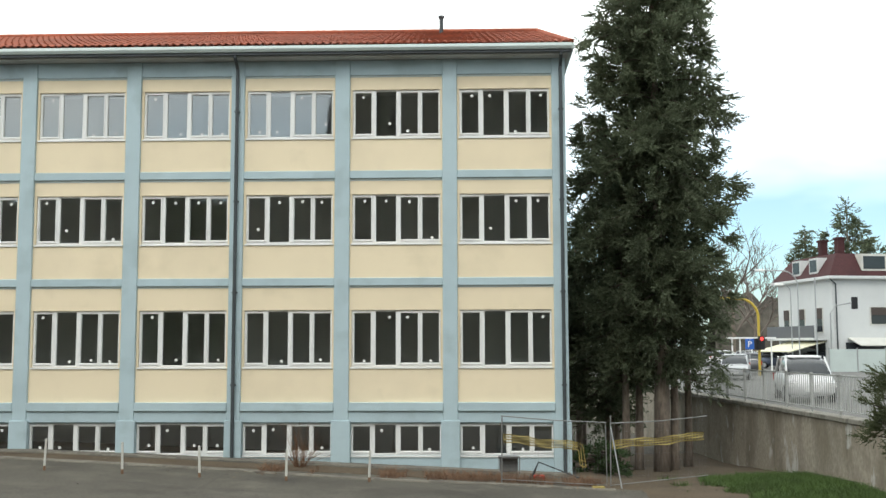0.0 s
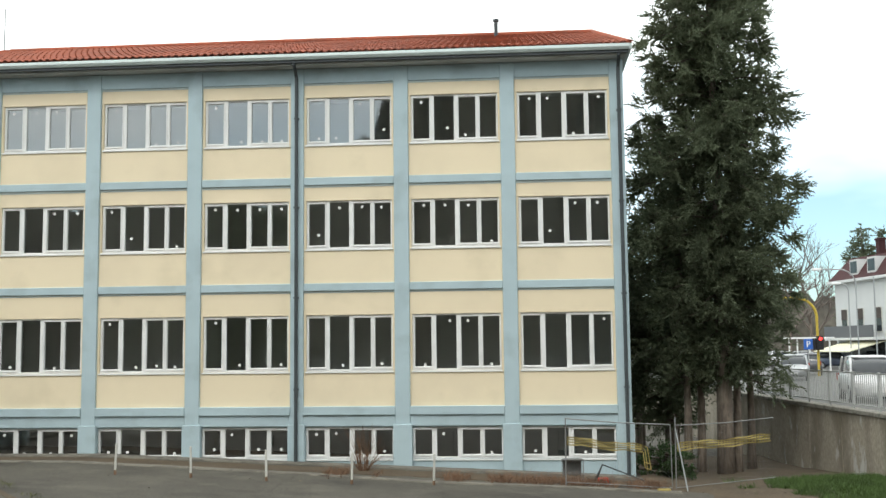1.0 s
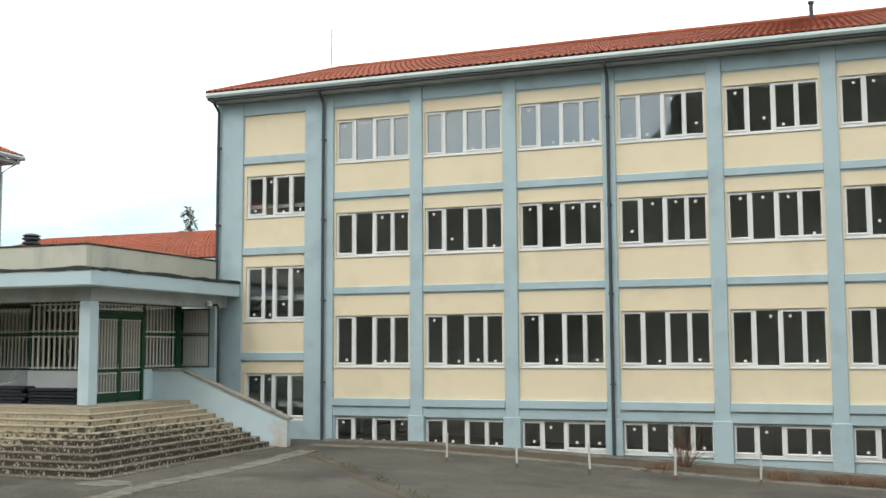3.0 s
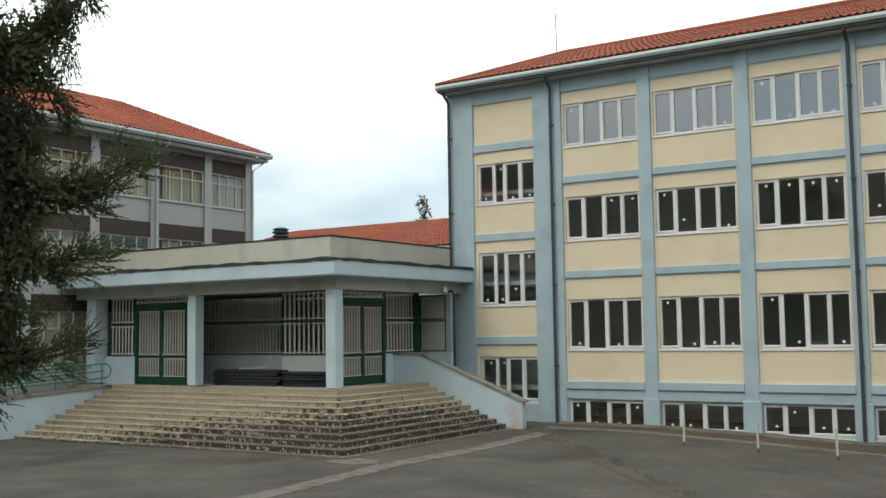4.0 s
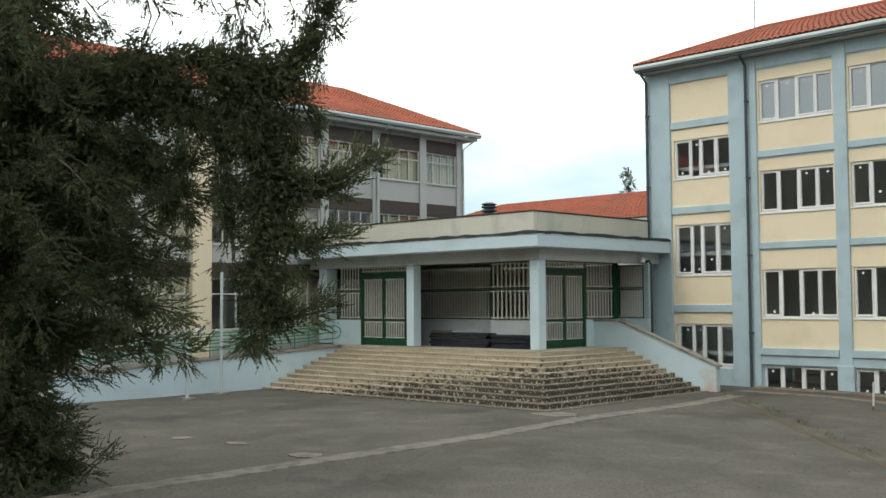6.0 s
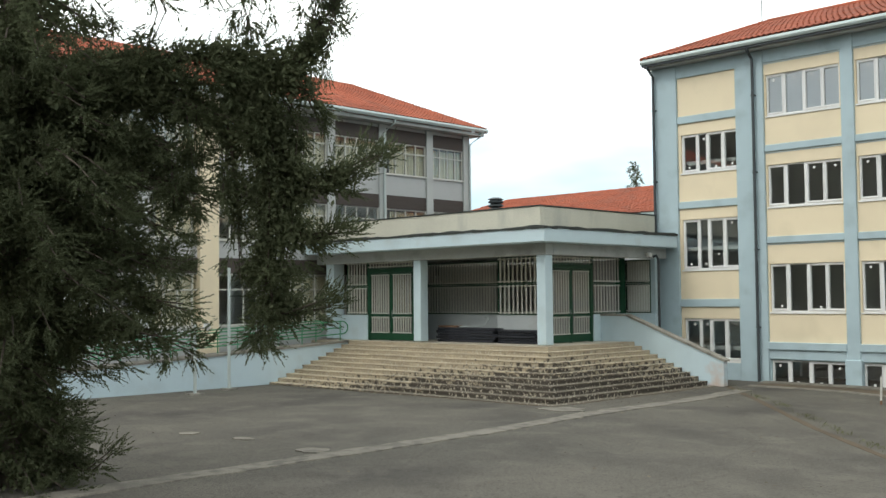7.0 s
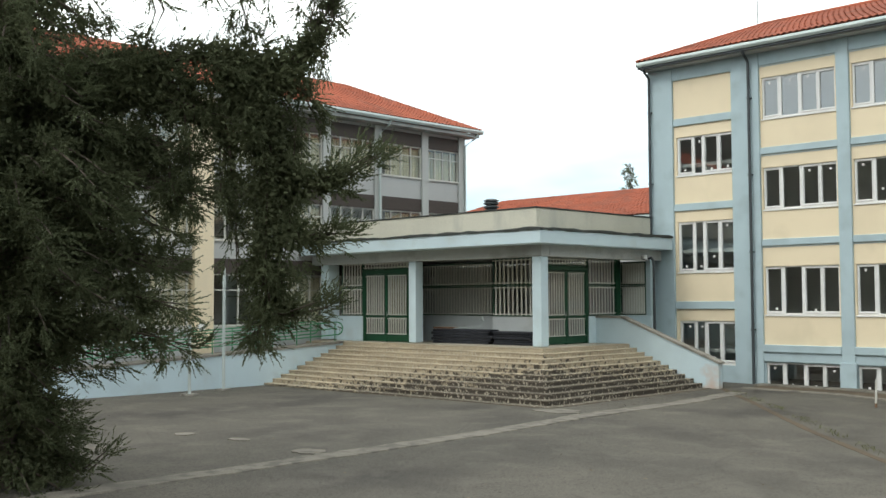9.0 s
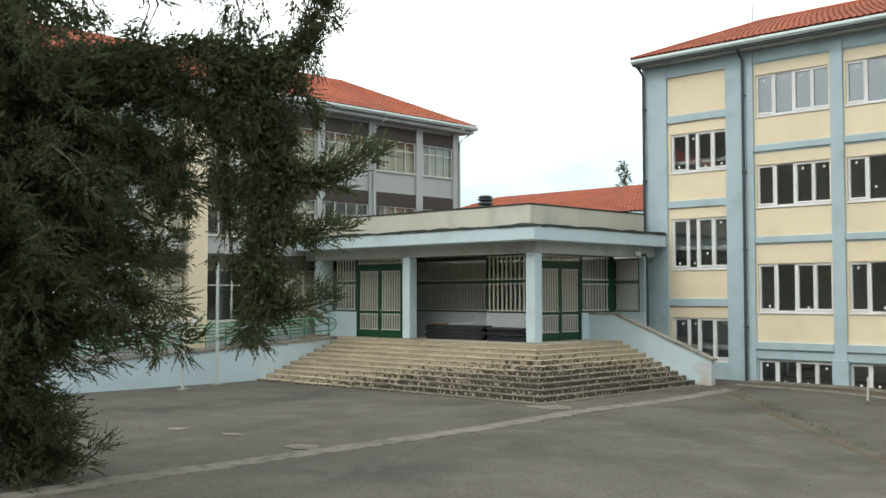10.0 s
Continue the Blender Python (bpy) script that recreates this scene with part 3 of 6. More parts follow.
# side wall of the stairs
sw = thing("stair_side_wall", "sloping pale blue stair side wall with stone coping", "wall", kind="structure", at=(-18.8, WALL_Y, 0))
swi = Matrix.Translation(sw.location).inverted()
ob = part("wall", Shape().prism([(-22.3, -0.4), (-16.75, -0.4), (-16.75, 0.93), (-20.7, 2.45), (-22.3, 2.45)], "y", WALL_Y, WALL_Y + 0.25), SIDE_WALL)
ob.parent, ob.matrix_parent_inverse = sw, swi
ob = part("coping", Shape().prism([(-16.68, 0.93), (-16.68, 0.99), (-20.7, 2.53), (-22.3, 2.53), (-22.3, 2.455), (-20.7, 2.455), (-16.72, 0.925)], "y", WALL_Y - 0.04, WALL_Y + 0.3), CONCRETE)
ob.parent, ob.matrix_parent_inverse = sw, swi

# canopy
canopy = thing("porch_canopy", "flat porch canopy with pale blue edge and weathered cream parapet", "canopy", kind="structure", at=(-26, 28, PZ))
ci = Matrix.Translation(canopy.location).inverted()


def cp(name, shape, material, label="", bevel=0.0):
    ob = part(name, shape, material, None, label, bevel)
    ob.parent, ob.matrix_parent_inverse = canopy, ci
    return ob


CX, CY, BX = -20.15, 23.95, -33.0
cp("slab", Shape().box(BX, CX, CY, 31.98, 4.96, 5.42), BLUE_WALL, "pale blue slab edge", 0.02)
fl_sh = Shape().box(BX, CX - 0.1, CY + 0.1, 31.97, 5.425, 5.455)
rr = random.Random(12)
for axis, length in (("x", CX + 0.02 - BX), ("y", 31.97 - CY)):
    s, zt = 0.0, 0.05
    while s < length:
        w = min(rr.uniform(0.25, 0.7), length - s)
        z_next = rr.uniform(0.03, 0.10)
        lo_z = 5.425 - rr.uniform(0.0, 0.035)
        if axis == "x":
            fl_sh.prism([(BX + s, lo_z), (BX + s + w, lo_z), (BX + s + w, 5.43 + z_next), (BX + s, 5.43 + zt)], "y", CY - 0.035, CY + 0.12)
        else:
            fl_sh.prism([(CY + s, lo_z), (CY + s + w, lo_z), (CY + s + w, 5.43 + z_next), (CY + s, 5.43 + zt)], "x", CX - 0.12, CX + 0.035)
        s, zt = s + w, z_next
tagged(cp("flashing", fl_sh, FLASHING, "ragged dark roofing felt"), kind="stuff")
par = Shape().box(BX, CX - 0.9, CY + 0.9, CY + 1.1, 5.46, 6.24).box(CX - 1.1, CX - 0.9, CY + 1.1, 31.97, 5.46, 6.24)
cp("parapet", par, PARAPET, "weathered cream parapet", 0.015)
lip = Shape().box(BX, CX - 0.87, CY + 0.87, CY + 1.13, 6.245, 6.285).box(CX - 1.13, CX - 0.87, CY + 1.135, 31.97, 6.245, 6.285)
cp("parapet_coping", lip, FLASHING)
cp("beam", Shape().box(BX, -20.65, 24.62, 25.05, 4.56, 4.955).box(-21.1, -20.65, 25.055, 31.97, 4.56, 4.955), SOFFIT, bevel=0.01)
cp("ceiling_panel", Shape().box(BX, -21.105, 25.055, 31.97, 4.64, 4.95), SOFFIT)
for cx in (-20.88, -26.95):
    cp("column", Shape().box(cx - 0.2, cx + 0.2, 24.63, 25.03, PZ - 0.02, 4.558), BLUE_WALL, "pale blue square column", 0.02)
cp("half_column", Shape().box(-32.5, -32.02, 24.7, 25.3, PZ - 0.02, 4.558), BLUE_WALL, "", 0.02)


cp("drainpipe", Shape().tube([(-20.75, 31.08, 4.6), (-20.52, 31.08, 4.66), (-20.43, 31.08, 4.5), (-20.43, 31.08, PZ + 0.02)], 0.05, 8), PIPE, "dark drainpipe beside the porch")
eye = thing("security_camera", "small pale security camera under the porch canopy", "camera", at=(-20.645, 30.55, 4.78))
part("bracket", Shape().tube([(0, 0, 0), (0.12, 0, -0.02)], 0.02, 6), PVC, eye)
part("housing", Shape().lathe([(0.03, -0.14), (0.09, -0.12), (0.1, 0.0), (0.06, 0.04)], 0.16, 0, 12), PVC, eye)
part("lens", Shape().lathe([(0.005, -0.165), (0.05, -0.15), (0.05, -0.142)], 0.16, 0, 12), DARK, eye)

canopy.location.z += 0.06

# ---- entrance screen: barred doors and windows under the canopy ----
screen = thing("entrance_screen", "green framed entrance doors and windows behind white bars", "entrance", kind="structure", at=(-25, 27, PZ))
si = Matrix.Translation(screen.location).inverted()
TOP = 4.68


def scr(name, sh, material, label="", m=None):
    """A part of the screen; local x runs along the wall, y into it, z up from the platform."""
    ob = part(name, sh, material, None, label)
    ob.parent = screen
    ob.matrix_parent_inverse = si
    ob.matrix_basis = m
    return ob


def panel(m, x0, x1, z0, z1, bar=0.175, frame_w=0.05, backing=GLASS_OLD):
    f = Shape()
    f.box(x0, x1, -0.03, 0.05, z0, z0 + frame_w).box(x0, x1, -0.03, 0.05, z1 - frame_w, z1)
    f.box(x0, x0 + frame_w, -0.03, 0.05, z0 + frame_w, z1 - frame_w).box(x1 - frame_w, x1, -0.03, 0.05, z0 + frame_w, z1 - frame_w)
    scr("window_frame", f, GREEN, "", m)
    b = Shape()
    n = max(2, round((x1 - x0 - 2 * frame_w) / bar))
    for i in range(n):
        c = x0 + frame_w + (i + 0.5) * (x1 - x0 - 2 * frame_w) / n
        b.box(c - bar * 0.17, c + bar * 0.17, -0.055, -0.032, z0 + 0.03, z1 - 0.03)
    b.box(x0 + 0.02, x1 - 0.02, -0.058, -0.05, z0 + 0.06, z0 + 0.1).box(x0 + 0.02, x1 - 0.02, -0.058, -0.05, z1 - 0.1, z1 - 0.06)
    scr("bars", b, BAR, "off-white security bars", m)
    p = scr("pane", Shape().box(x0 + frame_w, x1 - frame_w, 0.01, 0.016, z0 + frame_w, z1 - frame_w), backing, "", m)
    p.visible_shadow = False


def door(m, x0, x1):
    """A tall double door with bars, a green kick plate and a barred transom."""
    mid, top = (x0 + x1) / 2, 2.68
    for a, b in ((x0, mid - 0.035), (mid + 0.035, x1)):
        f = Shape().box(a, a + 0.06, -0.02, 0.05, 0.02, top).box(b - 0.06, b, -0.02, 0.05, 0.02, top)
        f.box(a + 0.06, b - 0.06, -0.02, 0.05, 0.02, 0.32).box(a + 0.06, b - 0.06, -0.02, 0.05, 0.96, 1.04).box(a + 0.06, b - 0.06, -0.02, 0.05, top - 0.07, top)
        d = scr("door", f, GREEN, "dark green door leaf with white bars", m)
        br = Shape()
        n = round((b - a - 0.12) / 0.14)
        for i in range(n):
            c = a + 0.06 + (i + 0.5) * (b - a - 0.12) / n
            br.box(c - 0.022, c + 0.022, -0.05, -0.022, 0.3, 0.94).box(c - 0.022, c + 0.022, -0.05, -0.022, 1.06, top - 0.05)
        for z in (0.3, 0.9, 1.06, top - 0.1):
            br.box(a + 0.06, b - 0.06, -0.056, -0.051, z, z + 0.035)
        part("bars", br, BAR, d)
        p = part("pane", Shape().box(a + 0.06, b - 0.06, 0.01, 0.016, 0.32, top - 0.07), GLASS_OLD, d)
        p.visible_shadow = False
        part("handle", Shape().tube([(mid + (0.09 if a > mid else -0.09), -0.06, 1.0), (mid + (0.09 if a > mid else -0.09), -0.09, 1.05), (mid + (0.09 if a > mid else -0.09), -0.06, 1.2)], 0.012, 6), STEEL, d, "steel pull handle")
    scr("door_post", Shape().box(x0 - 0.12, x0 - 0.005, -0.05, 0.08, 0, 2.85).box(x1 + 0.005, x1 + 0.12, -0.05, 0.08, 0, 2.85).box(x0 - 0.005, x1 + 0.005, -0.05, 0.08, 2.69, 2.85).box(mid - 0.033, mid + 0.033, -0.03, 0.06, 0, 2.68), GREEN, "", m)
    panel(m, x0 - 0.1, x1 + 0.1, 2.86, TOP - PZ)


def low_wall(m, x0, x1, paint=BLUE_WALL):
    scr("low_wall", Shape().box(x0, x1, -0.06, 0.2, 0, SILL_H), paint, "", m)


SILL_H, MID_H = 1.0, 2.16
# wall facing the yard at the west end of the porch
mA = pose(-31.8, 25.2, PZ)
low_wall(mA, -0.2, 1.42)
panel(mA, 0.1, 1.42, SILL_H + 0.02, MID_H - 0.01), panel(mA, 0.1, 1.42, MID_H + 0.01, TOP - PZ)
door(mA, 1.56, 4.06)
# plain slanting return beside the door, then the long barred back wall behind the boards
mB = pose(-27.55, 25.28, PZ, 0, 0, 132.6)
scr("return_wall", Shape().box(0.0, 2.5, -0.06, 0.12, 0, TOP - PZ), BLUE_WALL, "", mB)
mF = pose(-29.3, 27.1, PZ)
low_wall(mF, 0.0, 4.9, PORCH_SHADE)
for a, b in ((0.0, 4.45), (4.45, 4.9)):
    panel(mF, a, b, SILL_H + 0.02, MID_H - 0.01, bar=0.15), panel(mF, a, b, MID_H + 0.01, TOP - PZ - (0.1 if a < 1 else 0.25), bar=0.15)
# projecting lobby
mC = pose(-24.4, 26.4, PZ)
low_wall(mC, 0.0, 2.3, PORCH_SHADE)
panel(mC, 0.0, 2.4, SILL_H + 0.02, MID_H - 0.01, bar=0.2), panel(mC, 0.0, 2.4, MID_H + 0.01, TOP - PZ, bar=0.2)
mG = pose(-24.4, 27.05, PZ, 0, 0, -90)
low_wall(mG, 0.0, 0.6)
panel(mG, 0.02, 0.6, SILL_H + 0.02, TOP - PZ)
mD = pose(-21.9, 26.4, PZ, 0, 0, 90)
door(mD, 0.0, 2.3)
low_wall(mD, 2.45, 4.85)
panel(mD, 2.44, 4.2, SILL_H + 0.02, MID_H - 0.01), panel(mD, 2.44, 4.2, MID_H + 0.01, TOP - PZ)
scr("corner_post", Shape().box(4.21, 4.5, -0.07, 0.2, SILL_H, TOP - PZ), GREEN, "", mD)
mE = pose(-22.0, 31.2, PZ)
panel(mE, 0.0, 1.15, SILL_H + 0.02, MID_H - 0.01, bar=0.12, backing=PVC_DULL), panel(mE, 0.0, 1.15, MID_H + 0.01, TOP - PZ - 0.1, bar=0.12, backing=PVC_DULL)
low_wall(mE, 0.21, 1.36)
scr("wall_strip", Shape().box(1.16, 1.36, -0.04, 0.2, SILL_H, TOP - PZ), BLUE, "", mE)
# dim hall behind
hall = Shape().box(-33.0, -21.3, 31.9, 31.97, PZ, 4.63)
scr("hall_wall", hall, HALL, "", Matrix())

# ---- left wing ----
LXF = -33.0
left = thing("grey_school_wing", "older grey school wing with brown shutter boxes and red roof", "school building", at=(LXF, 18, 0))
li = Matrix.Translation(left.location).inverted()


def lp(name, shape, material, label="", bevel=0.0, parent=None, at=None):
    ob = part(name, shape, material, None, label, bevel, at=at)
    ob.parent, ob.matrix_parent_inverse = parent or left, li
    return ob


LB = [31.55 - 2.95 * i for i in range(10)]
L_WIN = [(8.82, 10.25), (5.55, 7.22), (2.2, 4.2), (0.1, 0.9)]
lend = 34.04
for i, yc in enumerate([34.04] + LB):
    y1 = yc
    lp("pillar", Shape().box(LXF - 0.4, LXF, y1 - 0.42, y1, -0.6, 11.0), GREY_PILLAR, "", 0.01)
    if i == len(LB):
        break
    nxt = ([34.04] + LB)[i + 1]
    a, b = nxt, y1 - 0.42
    z = -0.6
    for z0, z1 in sorted(L_WIN) + [(11.0, 11.0)]:
        lp("wall_panel", Shape().box(LXF - 0.35, LXF - 0.1, a, b, z, z0), GREY_WALL)
        z = z1
    for z0, z1 in L_WIN[:3]:
        lp("shutter_box", Shape().box(LXF - 0.12, LXF - 0.06, a + 0.002, b - 0.002, z1 + 0.02, z1 + 0.62), BROWN, "brown shutter box")
        wl_, hl_ = b - a, z1 - z0
        nx = [0.0, 0.05] + [v for s in (0.25, 0.5, 0.75) for v in (wl_ * s - 0.03, wl_ * s + 0.03)] + [wl_ - 0.05, wl_]
        nz = [-0.05, 0.03, 0.68 * hl_, 0.68 * hl_ + 0.05, hl_ - 0.04, hl_ + 0.02]
        w = lp("window", Shape().plate(nx, nz, 0.0, 0.08, lambda p, q: p % 2 == 0 or q % 2 == 0), OLD_PAINT, "old painted window with curtains behind", 0.006, at=pose(LXF - 0.1, a, z0, 0, 0, 90))
        part("sill", Shape().box(0, wl_, -0.07, -0.002, -0.06, 0.0), OLD_PAINT, w)
        g = part("pane", Shape().box(0.03, wl_ - 0.03, 0.04, 0.046, 0.0, hl_), GLASS_OLD, w)
        g.visible_shadow = False
        if z0 > 8 or i % 2:
            kx, q = 0.15 + 0.3 * (i % 2), 0
            while kx < wl_ - 0.1:
                wd = min(0.36, wl_ - kx)
                folds = [(kx + wd * f / 6, 0.2 + 0.03 * math.sin(f * 2.1 + q)) for f in range(7)]
                part("curtain", Shape().prism(folds + [(x, y + 0.012) for x, y in reversed(folds)], "z", 0.04, hl_ - 0.08), CURTAIN, w)
                kx += wd + (0.0 if q % 3 else 0.06)
                q += 1
lp("end_wall", Shape().box(-44.0, LXF - 0.35, lend - 0.3, lend, -0.6, 11.0), GREY_WALL)
lp("near_wall", Shape().box(-44.0, LXF - 0.35, LB[-1] - 0.4, LB[-1] - 0.1, -0.6, 11.0), GREY_WALL)
lp("rear_wall", Shape().box(-44.3, -44.0, LB[-1] - 0.4, lend, -0.6, 11.0), GREY_WALL)
lrm = Shape().box(-39.1, -39.0, LB[-1], lend - 0.31, 0, 11)
for z in (0.9, 4.6, 8.0, 10.9):
    lrm.box(-43.9, LXF - 0.41, LB[-1], lend - 0.31, z, z + 0.1)
lp("room_shell", lrm, ROOM)
lr = Shape()
le0, le1 = LB[-1] - 0.9, lend + 0.6
lex, lez, lrx, lrz = LXF + 0.6, 11.37, -38.6, 14.05
tiled_slope(lr, (lex, le0, lez), (lex, le1, lez), (lrx, le1 - 3.5, lrz), (lrx, le0 + 4.5, lrz))
tiled_slope(lr, (lex, le1, lez), (-44.8, le1, lez), (lrx, le1 - 3.51, lrz), (lrx, le1 - 3.5, lrz))
tiled_slope(lr, (-44.8, le1, lez), (-44.8, le0, lez), (lrx, le0 + 4.5, lrz), (lrx, le1 - 3.5, lrz))
tagged(lp("roof", lr, TILE, "red clay tile hip roof"), kind="stuff")
lp("soffit", Shape().box(-44.7, lex - 0.1, le0 + 0.1, le1 - 0.1, 11.02, 11.16), SOFFIT)
lp("gutter", Shape().prism([(lex - 0.05, 11.33), (lex + 0.08, 11.36), (lex + 0.11, 11.27), (lex + 0.05, 11.18), (lex - 0.08, 11.18)], "y", le0, le1).prism([(le1 - 0.05, 11.33), (le1 + 0.08, 11.36), (le1 + 0.11, 11.27), (le1 + 0.05, 11.18), (le1 - 0.08, 11.18)], "x", -44.8, lex), GUTTER)
lp("drainpipe", Shape().tube([(lex, lend + 0.3, 11.2), (lex - 0.1, lend + 0.25, 11.0), (LXF + 0.05, lend - 0.05, 10.6), (LXF + 0.06, lend - 0.05, 5)], 0.05, 8), GUTTER)
lp("drainpipe", Shape().tube([(lex, LB[0] - 2.95, 11.2), (lex - 0.1, LB[0] - 2.95, 11.0), (LXF + 0.07, LB[1] - 0.2, 10.6), (LXF + 0.07, LB[1] - 0.2, 5)], 0.05, 8), GUTTER)
lp("cream_pillar", Shape().box(LXF - 0.3, LXF + 0.12, 18.9, 19.75, -0.6, 10.98), CREAM, "cream rendered pillar", 0.01)

# ---- ramp with green rails ----
ramp = thing("access_ramp", "access ramp with pale blue wall and green tube rails", "ramp", kind="structure", at=(LX, 15, 0))
ri = Matrix.Translation(ramp.location).inverted()


def rp(name, shape, material, label="", bevel=0.0):
    ob = part(name, shape, material, None, label, bevel)
    ob.parent, ob.matrix_parent_inverse = ramp, ri
    return ob


def ramp_z(y):
    return 1.45 - (24.2 - y) * 0.047


rp("wall", Shape().prism([(24.28, -0.5), (24.28, ramp_z(24.2)), (8.0, ramp_z(8.0)), (8.0, -0.5)], "x", LX - 0.2, LX), BLUE_WALL, "pale blue ramp wall")
rp("coping", Shape().prism([(24.28, ramp_z(24.2) + 0.004), (24.28, ramp_z(24.2) + 0.09), (8.0, ramp_z(8.0) + 0.09), (8.0, ramp_z(8.0) + 0.004)], "x", LX - 0.26, LX + 0.05), CONCRETE)
rp("surface", Shape().prism([(24.28, -0.5), (24.28, ramp_z(24.2) - 0.05), (8.0, ramp_z(8.0) - 0.05), (8.0, -0.5)], "x", LXF + 0.15, LX - 0.27), CONCRETE)
for x in (LX - 0.15, LX - 1.7):
    for h in (0.35, 0.6, 0.85):
        rp("rail", Shape().tube([(x, 24.1, ramp_z(24.1) + h), (x, 8.2, ramp_z(8.2) + h)], 0.025, 6), RAIL_GREEN)
    for i in range(9):
        y = 24.0 - 1.9 * i
        rp("post", Shape().tube([(x, y, ramp_z(y)), (x, y, ramp_z(y) + 0.87)], 0.022, 6), RAIL_GREEN)
    loop = [(x, 24.1 + 0.3 * math.sin(a), ramp_z(24) + 0.6 - 0.25 * math.cos(a)) for a in [math.pi * i / 8 for i in range(9)]]
    rp("rail_end", Shape().tube(loop, 0.025, 6), RAIL_GREEN)

# ---- low linking block behind the porch ----
link = thing("link_block", "low linking block with red tile roof behind the porch", "building", at=(-29, 38, 0))
lki = Matrix.Translation(link.location).inverted()
for nm, sh, ml in (("wall", Shape().box(-38.5, -21.4, 37.4, 46.6, -0.5, 6.85), GREY_WALL),
                   ("gutter", Shape().box(-39, -21.3, 36.75, 36.9, 6.78, 6.92), GUTTER),
                   ("soffit", Shape().box(-39, -21.3, 36.9, 47.1, 6.86, 6.95), SOFFIT)):
    ob = part(nm, sh, ml)
    ob.parent, ob.matrix_parent_inverse = link, lki
lkr = Shape()
tiled_slope(lkr, (-40.5, 36.8, 6.95), (-21.3, 36.8, 6.95), (-21.3, 42.0, 8.74), (-37.4, 42.0, 8.74))
tiled_slope(lkr, (-21.3, 47.2, 6.95), (-40.5, 47.2, 6.95), (-37.4, 42.0, 8.74), (-21.3, 42.0, 8.74))
tiled_slope(lkr, (-40.5, 47.2, 6.95), (-40.5, 36.8, 6.95), (-37.4, 42.0, 8.74), (-37.4, 42.01, 8.74))
ob = tagged(part("roof", lkr, TILE), "red clay tile roof", kind="stuff")
ob.parent, ob.matrix_parent_inverse = link, lki

vent = thing("roof_vent", "dark ribbed metal vent cowl on the porch roof", "vent", at=(-27.7, 30, 5.42))
part("pipe", Shape().lathe([(0.22, 0.0), (0.22, 1.5)], 0, 0, 16), PIPE, vent)
for i in range(4):
    part("louvre", Shape().lathe([(0.24, 1.25 + 0.16 * i), (0.33, 1.28 + 0.16 * i), (0.33, 1.32 + 0.16 * i), (0.24, 1.38 + 0.16 * i)], 0, 0, 16), PIPE, vent)
part("cap", Shape().lathe([(0.3, 1.88), (0.34, 1.9), (0.2, 1.97), (0.02, 1.99)], 0, 0, 16), PIPE, vent)

# ---- yard details ----


def strip(name, pts, width, material, label, category, lift=0.012, kind="structure"):
    """A thin uneven strip laid on the ground along a line."""
    sh = Shape()
    rr = random.Random(len(name) + len(pts))
    dense = []
    for (xa, ya), (xb, yb) in zip(pts, pts[1:]):
        n = max(2, int(math.hypot(xb - xa, yb - ya) / 0.4))
        dense += [(xa + (xb - xa) * i / n, ya + (yb - ya) * i / n) for i in range(n)]
    dense.append(pts[-1])
    rowsv = []
    for i, (x, y) in enumerate(dense):
        x2, y2 = dense[min(i + 1, len(dense) - 1)]
        x1, y1 = dense[max(i - 1, 0)]
        d = math.hypot(x2 - x1, y2 - y1) or 1
        nx, ny = -(y2 - y1) / d, (x2 - x1) / d
        wa, wb = width * rr.uniform(0.38, 0.56), width * rr.uniform(0.38, 0.56)
        rowsv.append((len(sh.v), ))
        for sx in (wa, -wb):
            px, py = x + nx * sx, y + ny * sx
            sh.v.append((px, py, ground_z(px, py) + 0.013 + lift))
        for sx in (wa + 0.03, -wb - 0.03):
            px, py = x + nx * sx, y + ny * sx
            sh.v.append((px, py, ground_z(px, py) - 0.03))
    for i in range(len(dense) - 1):
        a = 4 * i
        sh.f += [(a, a + 1, a + 5, a + 4), (a, a + 4, a + 6, a + 2), (a + 1, a + 3, a + 7, a + 5)]
    return tagged(part(name, sh, material), label, category, kind=kind)


strip("concrete_strip", [(-14.4, 2.0), (-14.6, 5.8), (-14.65, 9.6), (-14.75, 14.8), (-15.2, 19.8), (-15.1, 24.0), (-15.5, 28.4)], 0.62, PAVE, "pale concrete strip across the asphalt yard", "paving")
strip("stair_dirt", [(-30.5, 20.62), (-24.0, 20.6), (-17.5, 20.58), (-17.2, 20.9), (-17.17, 25.0), (-17.15, 29.2)], 0.34, SOIL, "line of dirt gathered along the foot of the stairs", "soil", -0.006)
strip("broken_joint", [(-17.0, 29.8), (-12.9, 24.9), (-10.0, 21.7), (-7.3, 19.1), (-3.5, 15.6)], 0.2, SOIL, "broken dirt-filled joint with grass in the asphalt", "paving", -0.006)
strip("kerb_strip", [(-16.3, 30.1), (-10.0, 29.7), (-7.6, 29.55), (-2.7, 28.75), (1.8, 28.8), (4.2, 28.6)], 0.35, PAVE, "worn concrete edging in front of the school wing", "kerb", 0.02)
strip("wall_apron", [(-16.6, 31.75), (-10.0, 31.7), (-4.0, 31.7), (3.3, 31.65)], 0.6, PAVE, "dirty concrete apron along the school wall", "paving", 0.03)
strip("soil_bed", [(-16.2, 30.7), (-10.0, 30.5), (-4.0, 30.4), (1.0, 30.2), (4.0, 30.0)], 1.3, SOIL, "strip of bare soil along the school wing", "soil", 0.004)


